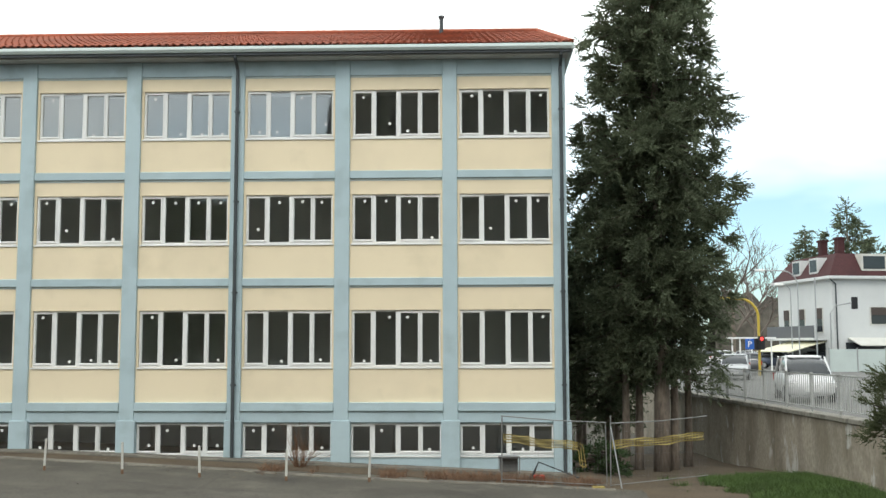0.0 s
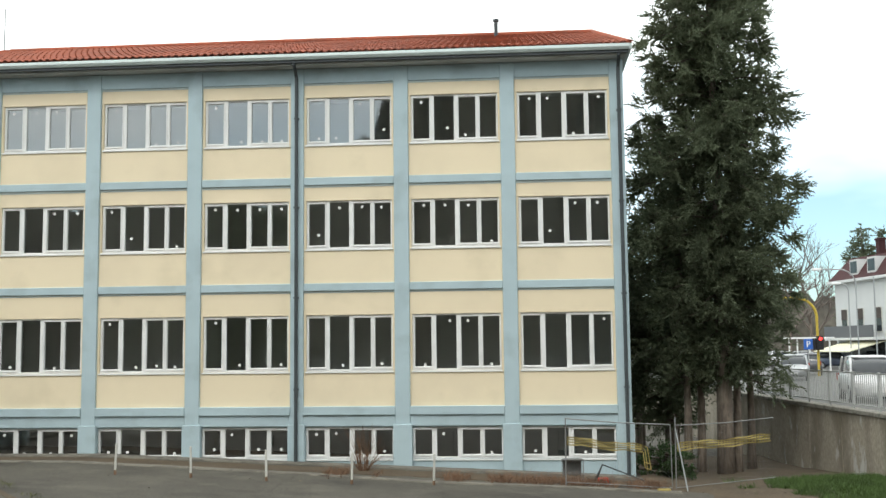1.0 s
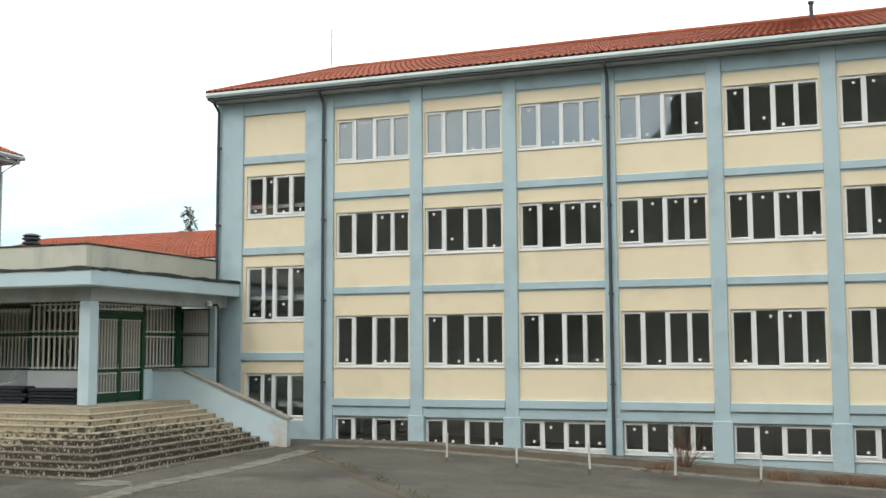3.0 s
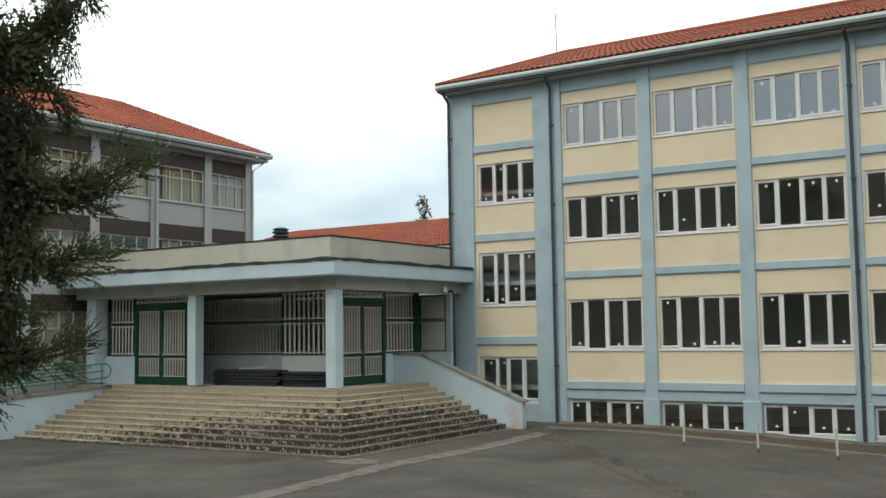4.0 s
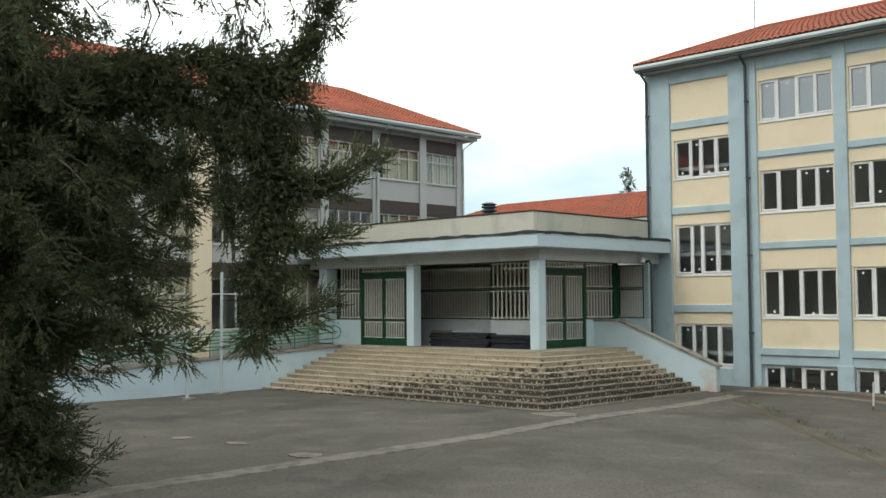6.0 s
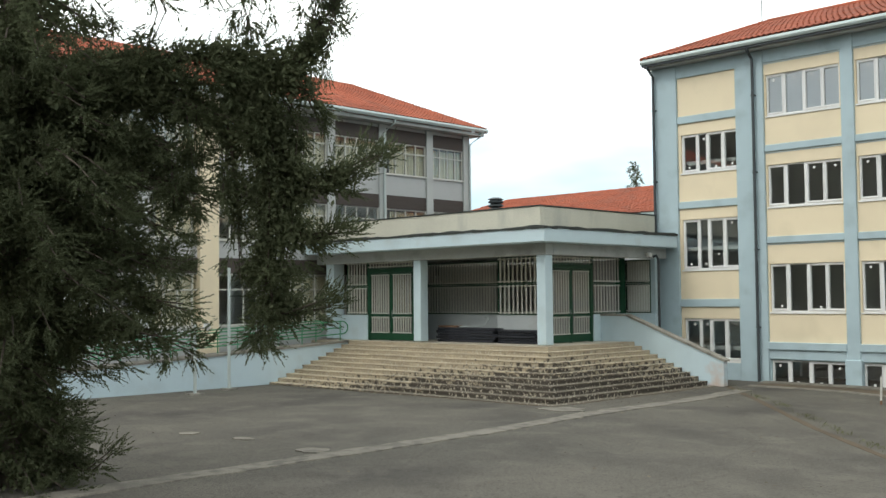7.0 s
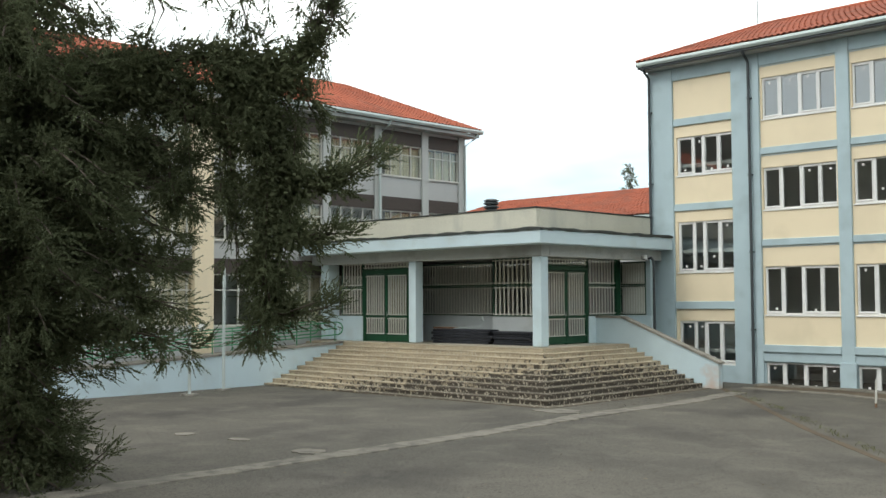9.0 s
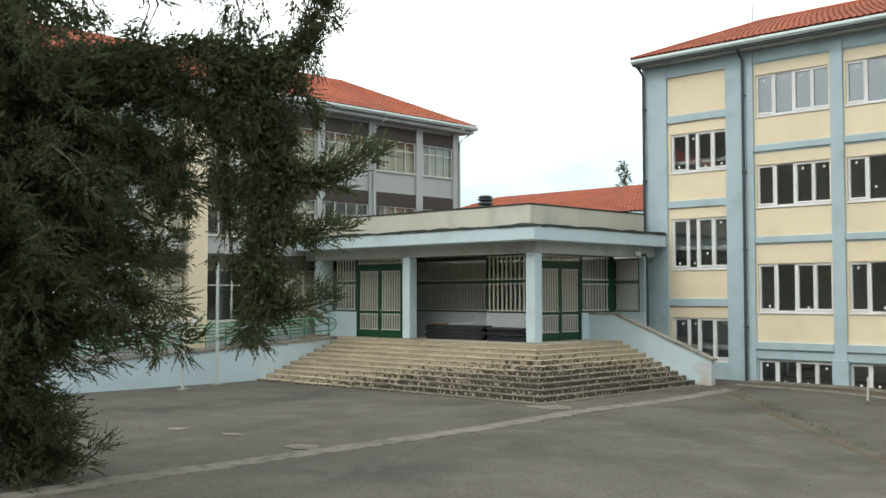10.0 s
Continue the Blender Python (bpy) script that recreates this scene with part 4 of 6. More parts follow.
def blob(name, cx, cy, rx, ry, material, label, lift=0.004, seed=1):
    rr = random.Random(seed)
    n = 14
    pts = [(cx + rx * rr.uniform(0.7, 1.1) * math.cos(2 * math.pi * i / n), cy + ry * rr.uniform(0.7, 1.1) * math.sin(2 * math.pi * i / n)) for i in range(n)]
    sh = Shape()
    z = ground_z(cx, cy) + 0.016 + lift
    sh.v = [(x, y, ground_z(x, y) + 0.016 + lift) for x, y in pts] + [(x + 0.02 * (x - cx), y + 0.02 * (y - cy), ground_z(x, y) - 0.02) for x, y in pts]
    sh.f = [tuple(range(n))] + [(i, (i + 1) % n, n + (i + 1) % n, n + i) for i in range(n)]
    return tagged(part(name, sh, material), label, "paving", kind="structure")


blob("concrete_patch", -16.45, 20.05, 0.75, 0.6, PAVE, "pale broken concrete patch by the stairs", seed=2)
blob("concrete_patch", -15.42, 10.65, 0.45, 0.35, PAVE, "pale concrete patch in the asphalt", seed=3)
blob("concrete_patch", -19.9, 10.5, 0.3, 0.25, PAVE, "pale concrete patch in the asphalt", seed=4)
blob("concrete_patch", -18.1, 10.75, 0.35, 0.2, PAVE, "pale concrete patch in the asphalt", seed=5)
marker = thing("marker_post", "short white-painted metal post beside the school wing", "post", "marker posts")
mp_h = 0.78
part("pole", Shape().tube([(0, 0, -0.1), (0, 0, mp_h)], 0.032, 8), OLD_PAINT, marker)
part("cap", Shape().lathe([(0.036, mp_h), (0.036, mp_h + 0.02), (0.015, mp_h + 0.035)], 0, 0, 8), OLD_PAINT, marker)
part("rust_collar", Shape().lathe([(0.036, -0.02), (0.036, 0.12)], 0, 0, 8), WOOD, marker)
spots = [(-10.77, 27.67), (-8.71, 27.67), (-6.66, 27.6), (-4.42, 27.7), (-2.31, 28.2)]
for i, (x, y) in enumerate(spots):
    m = pose(x, y, ground_z(x, y), 2 * math.sin(i * 2.1), 2 * math.cos(i * 1.7), 0)
    if i:
        copy_thing(marker, m)
    else:
        marker.matrix_basis = m

for i, (x, y, h) in enumerate(((-29.75, 18.12, 4.3), (-28.95, 16.25, 2.35))):
    fp = thing("flag_pole", "tall pale metal pole beside the blue ramp wall" if i == 0 else "shorter pale metal pole with a floodlight beside the ramp wall", "pole", at=(x, y, ground_z(x, y)))
    part("pole", Shape().tube([(0, 0, -0.1), (0, 0, h)], 0.055, 10), GUTTER, fp)
    part("base", Shape().box(-0.22, 0.22, -0.22, 0.22, -0.05, 0.06), CONCRETE, fp)
    if i:
        part("arm", Shape().tube([(0, 0, h - 0.15), (0.1, 0.3, h - 0.12)], 0.025, 6), STEEL, fp)
        part("floodlight", Shape().lathe([(0.03, h - 0.22), (0.13, h - 0.12), (0.12, h), (0.04, h + 0.05)], 0.1, 0.4, 12), PVC, fp)

stack = thing("board_stack", "stack of dark boards and wrapped mats on the porch floor", "stack", at=(-27.0, 25.75, PZ - 0.004))
for i in range(5):
    part("board", Shape().box(-0.08 * (i % 2), 2.9 + 0.1 * (i % 3), 0.0, 0.5, 0.11 * i, 0.11 * i + 0.10), TARP, stack, bevel=0.02)
    part("board", Shape().box(3.12, 4.9 + 0.06 * (i % 2), 0.05 * (i % 2), 0.5, 0.10 * i, 0.10 * i + 0.09), TARP, stack, bevel=0.02)
part("plank", Shape().box(0.0, 1.0, 0.05, 0.4, 0.552, 0.61), WOOD, stack, "reddish plank on top")
part("hose", Shape().tube([(1.0, 0.2, 0.57), (1.9, 0.22, 0.59), (2.25, 0.28, 0.66), (2.42, 0.3, 0.85), (2.3, 0.33, 1.0), (2.16, 0.35, 0.88)], 0.02, 6), GUTTER, stack)

# ---- plants ----


def fast_mesh(name, verts, material, k=3):
    """A mesh of separate k-cornered leaves from an (n, k, 3) array."""
    n = len(verts)
    me = bpy.data.meshes.new(name)
    me.vertices.add(n * k)
    me.vertices.foreach_set("co", np.asarray(verts, dtype=np.float32).ravel())
    me.loops.add(n * k)
    me.loops.foreach_set("vertex_index", np.arange(n * k, dtype=np.int32))
    me.polygons.add(n)
    me.polygons.foreach_set("loop_start", np.arange(0, n * k, k, dtype=np.int32))
    me.polygons.foreach_set("loop_total", np.full(n, k, dtype=np.int32))
    me.update(calc_edges=True)
    me.materials.append(material)
    return me


def unit(a):
    return a / np.maximum(np.linalg.norm(a, axis=-1, keepdims=True), 1e-6)


def sprays(rng, base, axis, length, leaves=14, leaf=0.4, width=0.16):
    """Feathery sprays: leaflets set along each axis, as (n, 4, 3) rhombs."""
    n = len(base)
    axis = unit(axis)
    side = unit(np.cross(axis, rng.normal(size=(n, 3))))
    nor = np.cross(axis, side)
    out = []
    for i in range(leaves):
        t = (i + 0.5) / leaves
        ang = rng.uniform(0, 2 * np.pi, (n, 1))
        spread = np.cos(ang) * side + 0.7 * np.sin(ang) * nor
        d = unit(axis * 1.1 + spread * 0.6 + rng.normal(size=(n, 3)) * 0.18)
        ln = (length * leaf * (1.1 - 0.6 * t))[:, None]
        p = base + axis * (length * t)[:, None]
        w = unit(np.cross(d, rng.normal(size=(n, 3)))) * ln * width
        out.append(np.stack([p, p + d * ln * 0.45 + w, p + d * ln, p + d * ln * 0.45 - w], 1))
    return np.concatenate(out)


def limb_points(rng, path, count, radius, tuft=13):
    """Sprays in tufts along a limb: where each starts and the way it points."""
    path = np.asarray(path, float)
    seg = np.linalg.norm(np.diff(path, axis=0), axis=1)
    cum = np.concatenate([[0], np.cumsum(seg)])
    m = max(2, count // tuft)
    s = rng.uniform(0, cum[-1], m)
    s[0] = cum[-1]
    i = np.clip(np.searchsorted(cum, s) - 1, 0, len(seg) - 1)
    t = ((s - cum[i]) / seg[i])[:, None]
    d = unit(path[i + 1] - path[i])
    off = rng.normal(size=(m, 3)) * radius * 0.5 * np.where(s == cum[-1], 0.2, 1.0)[:, None]
    c = path[i] * (1 - t) + path[i + 1] * t + off
    lead = unit(d * 0.9 + unit(off) * 0.7 + np.array([0, 0, 0.15]))
    k = np.resize(np.arange(m), count)
    fan = rng.normal(size=(count, 3))
    p = c[k] + fan * radius * 0.16 + lead[k] * (rng.uniform(-0.6, 0.6, count) * radius)[:, None]
    return p, unit(lead[k] + fan * 0.36)


def crown_limbs(rng, n, z0, z1, radius, droop=0.25, skip=None):
    """Limb paths about an upright trunk; radius is a function of height."""
    paths = []
    for k in range(n):
        z = z0 + (z1 - z0) * ((k + rng.uniform()) / n)
        a = rng.uniform(0, 2 * np.pi)
        r = radius(z) * (rng.uniform(0.6, 1.08) if rng.uniform() < 0.88 else rng.uniform(1.08, 1.18))
        if skip and skip(a, z):
            continue
        rise = rng.uniform(0.0, 0.25)
        path = [(math.cos(a) * r * t, math.sin(a) * r * t, z + r * (rise * t - droop * t * t)) for t in (0.05, 0.3, 0.55, 0.8, 1.0)]
        paths.append(path)
    return paths


def conifer(name, label, at, height, trunk_r, limbs, rng, per=24, spray=(0.25, 0.5), clump=0.28, leaves=14, leaf=0.4, width=0.16, material=None, lean=0.0, group="", bare=0.15, thin=None, core=0.0, core_top=99.0, inner=14):
    tree = thing(name, label, "tree", group, at=at)
    tr = Shape().tube([(lean * t * t + 0.05 * math.sin(5 * t), 0.04 * math.cos(4 * t), -0.3 + (height + 0.2) * t) for t in [i / 9 for i in range(10)]], trunk_r, 10, trunk_r * 0.12)
    part("trunk", tr, BARK, tree, smooth=True)
    br = Shape()
    all_p, all_d, all_l, cores = [], [], [], []
    for path in limbs:
        br.tube(path, 0.035, 4, 0.008)
        cut = int(len(path) * bare)
        length = sum(math.dist(path[i], path[i + 1]) for i in range(cut, len(path) - 1))
        c = max(4, int(per * length * (thin(path) if thin else 1)))
        p, d = limb_points(rng, path[cut:], c, clump)
        all_p.append(p), all_d.append(d), all_l.append(rng.uniform(spray[0], spray[1], c))
        if core and path[0][2] < core_top:
            for q in range(max(1, int(length / 0.3))):
                f = 0.65 * (q + rng.uniform()) / max(1, int(length / 0.3)) * (len(path) - 1 - cut) + cut
                k0 = min(int(f), len(path) - 2)
                p0, p1 = np.array(path[k0]), np.array(path[k0 + 1])
                cores.append((p0 + (p1 - p0) * (f - k0) + rng.normal(size=3) * 0.06, core * rng.uniform(0.6, 1.15) * (1 - 0.45 * f / len(path))))
    tagged(part("branchwork", br, SHADED_BARK, tree), kind="stuff")
    if cores:
        heart = np.array([c for c, _ in cores])
        reach = np.array([r for _, r in cores])
        k = np.repeat(np.arange(len(heart)), inner)
        n = len(k)
        mid = heart[k] + rng.normal(size=(n, 3)) * reach[k][:, None] * 0.6
        a = unit(rng.normal(size=(n, 3)) + np.array([0, 0, 0.3]))
        b = unit(np.cross(a, rng.normal(size=(n, 3))))
        ln = (reach[k] * rng.uniform(0.12, 0.3, n))[:, None]
        leafy = np.stack([mid - a * ln, mid + b * ln * 0.55, mid + a * ln, mid - b * ln * 0.55], 1)
        tagged(part("inner_foliage", fast_mesh("inner_foliage", leafy, LEAF_IN, 4), None, tree), kind="stuff")
    verts = sprays(rng, np.concatenate(all_p), np.concatenate(all_d), np.concatenate(all_l), leaves, leaf, width)
    part("crown", fast_mesh("crown", verts, material or LEAF, 4), None, tree, "dark green drooping foliage")
    return tree


def prof(*pairs):
    zs, rs = [p[0] for p in pairs], [p[1] for p in pairs]
    return lambda z: float(np.interp(z, zs, rs))


# large cypress in the yard; u runs across, v away, from the trunk
rng = np.random.default_rng(11)
CYP = Vector((-16.15, 4.71, 0.0))
GROW = 1.286
U, V = Vector((0.703, 0.711, 0)), Vector((-0.711, 0.703, 0))


def uv(u, z, v=0.0):
    p = U * (u * GROW) + V * v
    return (p.x, p.y, 3.26 + (z - 3.16) * GROW)


cyp = crown_limbs(rng, 230, 0.0, 7.7, prof((0, 1.5), (0.8, 1.35), (1.7, 1.2), (2.9, 2.2), (4.3, 2.8), (5.9, 2.75), (7.1, 2.2), (7.7, 1.2)), 0.35)
cyp += crown_limbs(rng, 95, 7.7, 15.0, prof((7.7, 1.9), (8.6, 1.9), (10, 2.5), (12.5, 1.9), (15, 0.3)), 0.5)


def limb(*pts, copies=1, spread=0.25):
    for _ in range(copies):
        j = rng.normal(size=(len(pts), 3)) * spread * np.array([1, 1, 0.6])
        cyp.append([tuple(np.array(uv(*p)) + j[i] * (0.3 + 0.7 * i / len(pts))) for i, p in enumerate(pts)])


for lz in (2.7, 3.2, 3.7, 4.2, 4.7, 5.2, 5.7, 6.1):
    far = 2.45 if lz > 4.5 else 2.3
    limb((0.3, lz), (far * 0.5, lz + 0.12), (far * 0.8, lz), (far, lz - 0.2), copies=4, spread=0.26)
limb((0.3, 8.6), (1.2, 8.4), (1.8, 7.7), (1.9, 6.9), (1.85, 6.45), copies=2, spread=0.2)
limb((0.3, 9.0), (2.0, 8.9), (3.0, 8.1), (3.1, 7.2), (3.1, 6.6), copies=3, spread=0.18)
limb((2.0, 8.9), (3.5, 8.6), (4.1, 7.8), (4.2, 6.9), (3.95, 6.2), copies=5, spread=0.2)
# the long arching limbs that hang beside the trunk
limb((0.2, 6.0), (1.6, 6.3), (2.8, 6.35), (3.5, 6.1), (3.8, 5.4), (3.8, 4.7), copies=3, spread=0.18)
limb((1.4, 6.1), (2.2, 5.75), (2.9, 5.5), (3.4, 5.0), (3.6, 4.4), copies=2, spread=0.18)
limb((1.6, 6.2), (2.6, 6.0), (2.8, 5.2), (2.9, 4.4), copies=2, spread=0.18)
limb((2.9, 5.4), (3.0, 4.4), (3.05, 3.5), copies=2, spread=0.12)
limb((0.5, 6.0), (1.6, 5.95), (2.25, 5.6), (2.45, 4.9), copies=5, spread=0.18)
limb((0.5, 5.2), (1.6, 5.2), (2.2, 4.9), (2.35, 4.3), copies=4, spread=0.16)
limb((2.8, 6.3), (3.35, 5.6), (3.45, 4.6), (3.42, 3.6), (3.38, 3.0), (3.36, 2.55), copies=8, spread=0.18)
limb((3.3, 5.8), (3.7, 4.9), (3.65, 4.1), (3.6, 3.2), copies=4, spread=0.16)
limb((3.5, 4.9), (4.1, 4.65), (4.5, 4.75), (4.95, 5.05), copies=5, spread=0.12)
limb((3.5, 4.0), (4.0, 3.95), (4.4, 4.0), copies=4, spread=0.12)
limb((3.4, 2.95), (3.8, 2.9), (4.25, 3.05), copies=4, spread=0.12)
limb((3.2, 6.0), (3.85, 6.3), (4.15, 6.7), (4.4, 7.3), copies=4, spread=0.14)
limb((3.3, 6.3), (3.9, 5.9), (4.1, 5.5), copies=3, spread=0.12)
limb((0.3, 8.2), (1.6, 8.1), (2.5, 7.6), (2.8, 6.9), copies=1, spread=0.15)
limb((0.3, 8.6), (2.2, 8.6), (3.4, 8.0), (3.6, 7.1), copies=2, spread=0.15)
limb((0.4, 1.6), (0.8, 1.0), (1.1, 0.9), (1.3, 1.15), copies=2, spread=0.1)
conifer("cypress_tree", "large dark cypress with long drooping limbs in the yard", CYP, 15.2, 0.28, cyp, rng, per=50, spray=(0.15, 0.36), clump=0.25, leaves=16, leaf=0.19, width=0.30, thin=lambda p: 0.3 if p[0][2] > 12.2 else 1.0, core=0.26, core_top=9.5, inner=70)

# tall cypresses between the school wing and the street wall
rng = np.random.default_rng(5)
tall = crown_limbs(rng, 400, 3.3, 19.5, prof((3.3, 0.5), (4.3, 1.1), (5.5, 1.8), (7, 2.35), (9, 2.5), (12, 2.4), (15, 2.1), (18, 1.2), (19.5, 0.2)), 0.3)
conifer("cypress_tree", "tall dense dark cypress behind the wire fence", (6.75, 36.0, -1.1), 19.5, 0.3, tall, rng, per=44, spray=(0.25, 0.55), clump=0.26, leaves=11, leaf=0.28, width=0.30, material=LEAF_FAR, group="street side cypresses", core=0.15)
tall = crown_limbs(rng, 190, 1.6, 13.5, prof((1.6, 0.8), (4, 1.5), (8, 1.7), (11, 1.2), (13.5, 0.2)), 0.3)
conifer("cypress_tree", "slimmer cypress close behind the school wing", (5.6, 41.0, -1.3), 13.5, 0.22, tall, rng, per=20, spray=(0.35, 0.7), clump=0.32, leaves=11, leaf=0.3, width=0.26, material=LEAF_FAR, group="street side cypresses", core=0.3)
for i, (x, y, h) in enumerate(((5.6, 36.6, 8.0), (6.15, 37.2, 9.0), (7.3, 36.8, 9.5), (8.0, 38.0, 8.0), (4.7, 43.5, 9.0), (5.2, 47.0, 10.0), (4.5, 50.0, 8.0), (6.4, 45.0, 9.0))):
    lo_c = 3.0 if y < 40 else 1.0
    lm = crown_limbs(rng, 45 if y < 40 else 90, lo_c, h, prof((lo_c, 0.9), (6, 1.2), (h, 0.3)), 0.3)
    conifer("cypress_tree", "slim dark cypress trunk among the taller trees", (x, y, -1.1), h, 0.17, lm, rng, per=12, spray=(0.4, 0.8), clump=0.3, leaves=9, leaf=0.36, width=0.16, material=LEAF_FAR, group="street side cypresses", core=0.3)

rng = np.random.default_rng(8)
sh_l = crown_limbs(rng, 80, 1.5, 3.45, prof((1.5, 0.5), (2.1, 1.05), (2.9, 0.9), (3.45, 0.2)), -0.1)
conifer("conifer_shrub", "bushy dark green conifer near the street wall", (8.95, 20.0, -0.6), 3.4, 0.09, sh_l, rng, per=95, spray=(0.14, 0.28), clump=0.2, leaves=14, leaf=0.28, width=0.26, core=0.12)

# far conifers
rng = np.random.default_rng(21)
for x, y, z, h, r, lab in ((35.64, 112.0, 1.0, 14.5, 2.2, "pointed conifer behind the white house"), (40.14, 112.0, 1.0, 17.2, 4.0, "broad conifer behind the white house")):
    lm = crown_limbs(rng, 110, h * 0.25, h, prof((h * 0.25, r), (h * 0.7, r * 0.8), (h, 0.1)), 0.35)
    conifer("conifer_tree", lab, (x, y, z), h, 0.3, lm, rng, per=12, spray=(0.5, 1.1), clump=0.35, leaves=8, leaf=0.4, width=0.25, material=LEAF_FAR)

lm = crown_limbs(rng, 46, 9.0, 13.0, prof((9.0, 0.9), (11.0, 0.55), (12.0, 0.35), (12.6, 0.75), (13.0, 0.3)), 0.9)
conifer("conifer_tree", "thin far conifer with a nodding top behind the link block", (-41.65, 60.95, 0.0), 13.0, 0.12, lm, rng, per=22, spray=(0.2, 0.4), clump=0.12, leaves=8, leaf=0.4, width=0.25, material=LEAF_FAR)


def bare_tree(label, at, height, seed):
    rr = random.Random(seed)
    tree = thing("bare_tree", label, "tree", "bare trees", at=at)
    trunk, twigs = Shape(), Shape()
    trunk.tube([(0, 0, -0.3), (0.2, 0, height * 0.2), (0.1, 0.2, height * 0.45)], 0.28, 8, 0.16)

    def grow(p, d, ln, r, depth):
        q = p + d * ln
        mid = p + d * ln * 0.5 + Vector((rr.uniform(-1, 1), rr.uniform(-1, 1), rr.uniform(-0.5, 0.5))) * ln * 0.08
        twigs.tube([p, mid, q], r, 4, r * 0.6)
        if depth:
            for _ in range(3 if depth > 1 else 4):
                nd = (d + Vector((rr.uniform(-1, 1), rr.uniform(-1, 1), rr.uniform(-0.25, 0.8))) * 0.75).normalized()
                grow(p + d * ln * rr.uniform(0.55, 1.0), nd, ln * rr.uniform(0.6, 0.8), r * 0.55, depth - 1)
    for i in range(5):
        a = i * 1.3
        grow(Vector((0.1, 0.1, height * (0.2 + 0.06 * i))), Vector((math.cos(a) * 0.6, math.sin(a) * 0.6, 0.9)).normalized(), height * 0.26, 0.15, 4)
    part("trunk", trunk, BARK, tree)
    tagged(part("branchwork", twigs, TWIG, tree), "bare grey twigs", kind="stuff")


bare_tree("tall bare winter tree beyond the street", (27.64, 112.0, 0.8), 15, 3)
bare_tree("bare winter tree beyond the street", (33.42, 125.0, 0.8), 13, 4)
bare_tree("bare winter tree beyond the street", (22.38, 128.0, 0.8), 13, 5)


def blades(rng, n, place, height, lean, width):
    """Upright thin triangles scattered by a function that gives places."""
    p = place(n)
    a = rng.uniform(0, 2 * np.pi, n)
    w = np.stack([np.cos(a), np.sin(a), np.zeros(n)], 1) * width
    tip = p + np.stack([rng.normal(0, lean, n), rng.normal(0, lean, n), rng.uniform(0.4, 1.0, n) * height], 1)
    return np.stack([p - w, p + w, tip], 1)


def on_ground(x, y, sink=0.02):
    return np.stack([x, y, np.array([ground_z(a, b) for a, b in zip(x, y)]) - sink + 0.0 * x], 1)


rng = np.random.default_rng(3)
GRASS_DARK = mat("ivy_leaf", (0.055, 0.10, 0.03), 0.7, 0.3, 12, 0.8, 0.0, island=0.4)
DRY_GRASS = mat("thin_dry_grass", (0.15, 0.16, 0.06), 0.85, 0.3, 12, 0.8, 0.0, island=0.4)


def mound_z(x, y):
    """The grass bank against the street wall."""
    t = min(max((x - 4.6) / 5.0, 0.0), 1.0) * min(max((y - 15.0) / 6.0, 0.0), 1.0)
    return ground_z(x, y) + 0.02 + 0.16 * t + 0.05 * noise.noise((x * 0.8, y * 0.8, 1.0)) * t


bank = Shape()
bx, by = [4.6 + 0.45 * i for i in range(14)], [14 + 0.9 * i for i in range(34)]
for y in by:
    for x in bx:
        sx = min(x + 0.5 * noise.noise((y * 0.5, 0.0, 0.0)) * (1 if x < 9 else 0), 10.46)
        bank.v.append((sx, y, mound_z(sx, y) if x > 4.7 else ground_z(sx, y) - 0.05))
for j in range(len(by) - 1):
    for i in range(len(bx) - 1):
        a = j * len(bx) + i
        bank.f.append((a, a + 1, a + 1 + len(bx), a + len(bx)))
tagged(part("grass_bank", bank, SOIL, smooth=True), "low bank of soil under the grass by the street wall", "soil", kind="structure")


def grass_place(n):
    x = 5.9 + 4.5 * rng.uniform(0, 1, n) ** 0.8
    y = rng.uniform(19, 32.0, n)
    keep = np.array([noise.noise((a * 0.7, b * 0.7, 5.0)) > -0.1 - 0.2 * (a - 7.4) for a, b in zip(x, y)])
    x, y = x[keep], y[keep]
    k = n - len(x)
    x, y = np.concatenate([x, rng.uniform(8.2, 10.4, k)]), np.concatenate([y, rng.uniform(20, 33, k)])
    return np.stack([x, y, np.array([mound_z(a, b) for a, b in zip(x, y)]) - 0.02], 1)


tagged(part("grass", fast_mesh("grass", blades(rng, 34000, grass_place, 0.2, 0.09, 0.014), GRASS), None), "green grass growing beside the street wall", "grass", kind="stuff")


def weed_place(n):
    x = rng.uniform(-5.5, 3.9, n)
    y = 29.6 + rng.normal(0, 0.35, n) + 0.02 * x
    keep = np.array([noise.noise((a * 0.9, 2.0, 0.0)) > (0.1 if a < -0.6 else -0.35) for a in x])
    x, y = x[keep], y[keep]
    return on_ground(np.resize(x, n) + rng.normal(0, 0.05, n), np.resize(y, n) + rng.normal(0, 0.1, n))


tagged(part("dry_weeds", fast_mesh("dry_weeds", blades(rng, 3000, weed_place, 0.34, 0.18, 0.007), DRY), None), "dry reddish weeds along the school wall", "weeds", kind="stuff")


def joint_place(n):
    t = rng.uniform(0, 1, n)
    cl = np.round(t * 9) / 9 + rng.normal(0, 0.02, n)
    x, y = -17.0 + 13.5 * cl, 29.8 - 14.3 * cl
    return on_ground(x + rng.normal(0, 0.12, n), y + rng.normal(0, 0.12, n), 0.0)


tagged(part("joint_grass", fast_mesh("joint_grass", blades(rng, 700, joint_place, 0.09, 0.05, 0.008), DRY_GRASS), None), "tufts of grass in the broken yard joint", "grass", kind="stuff")

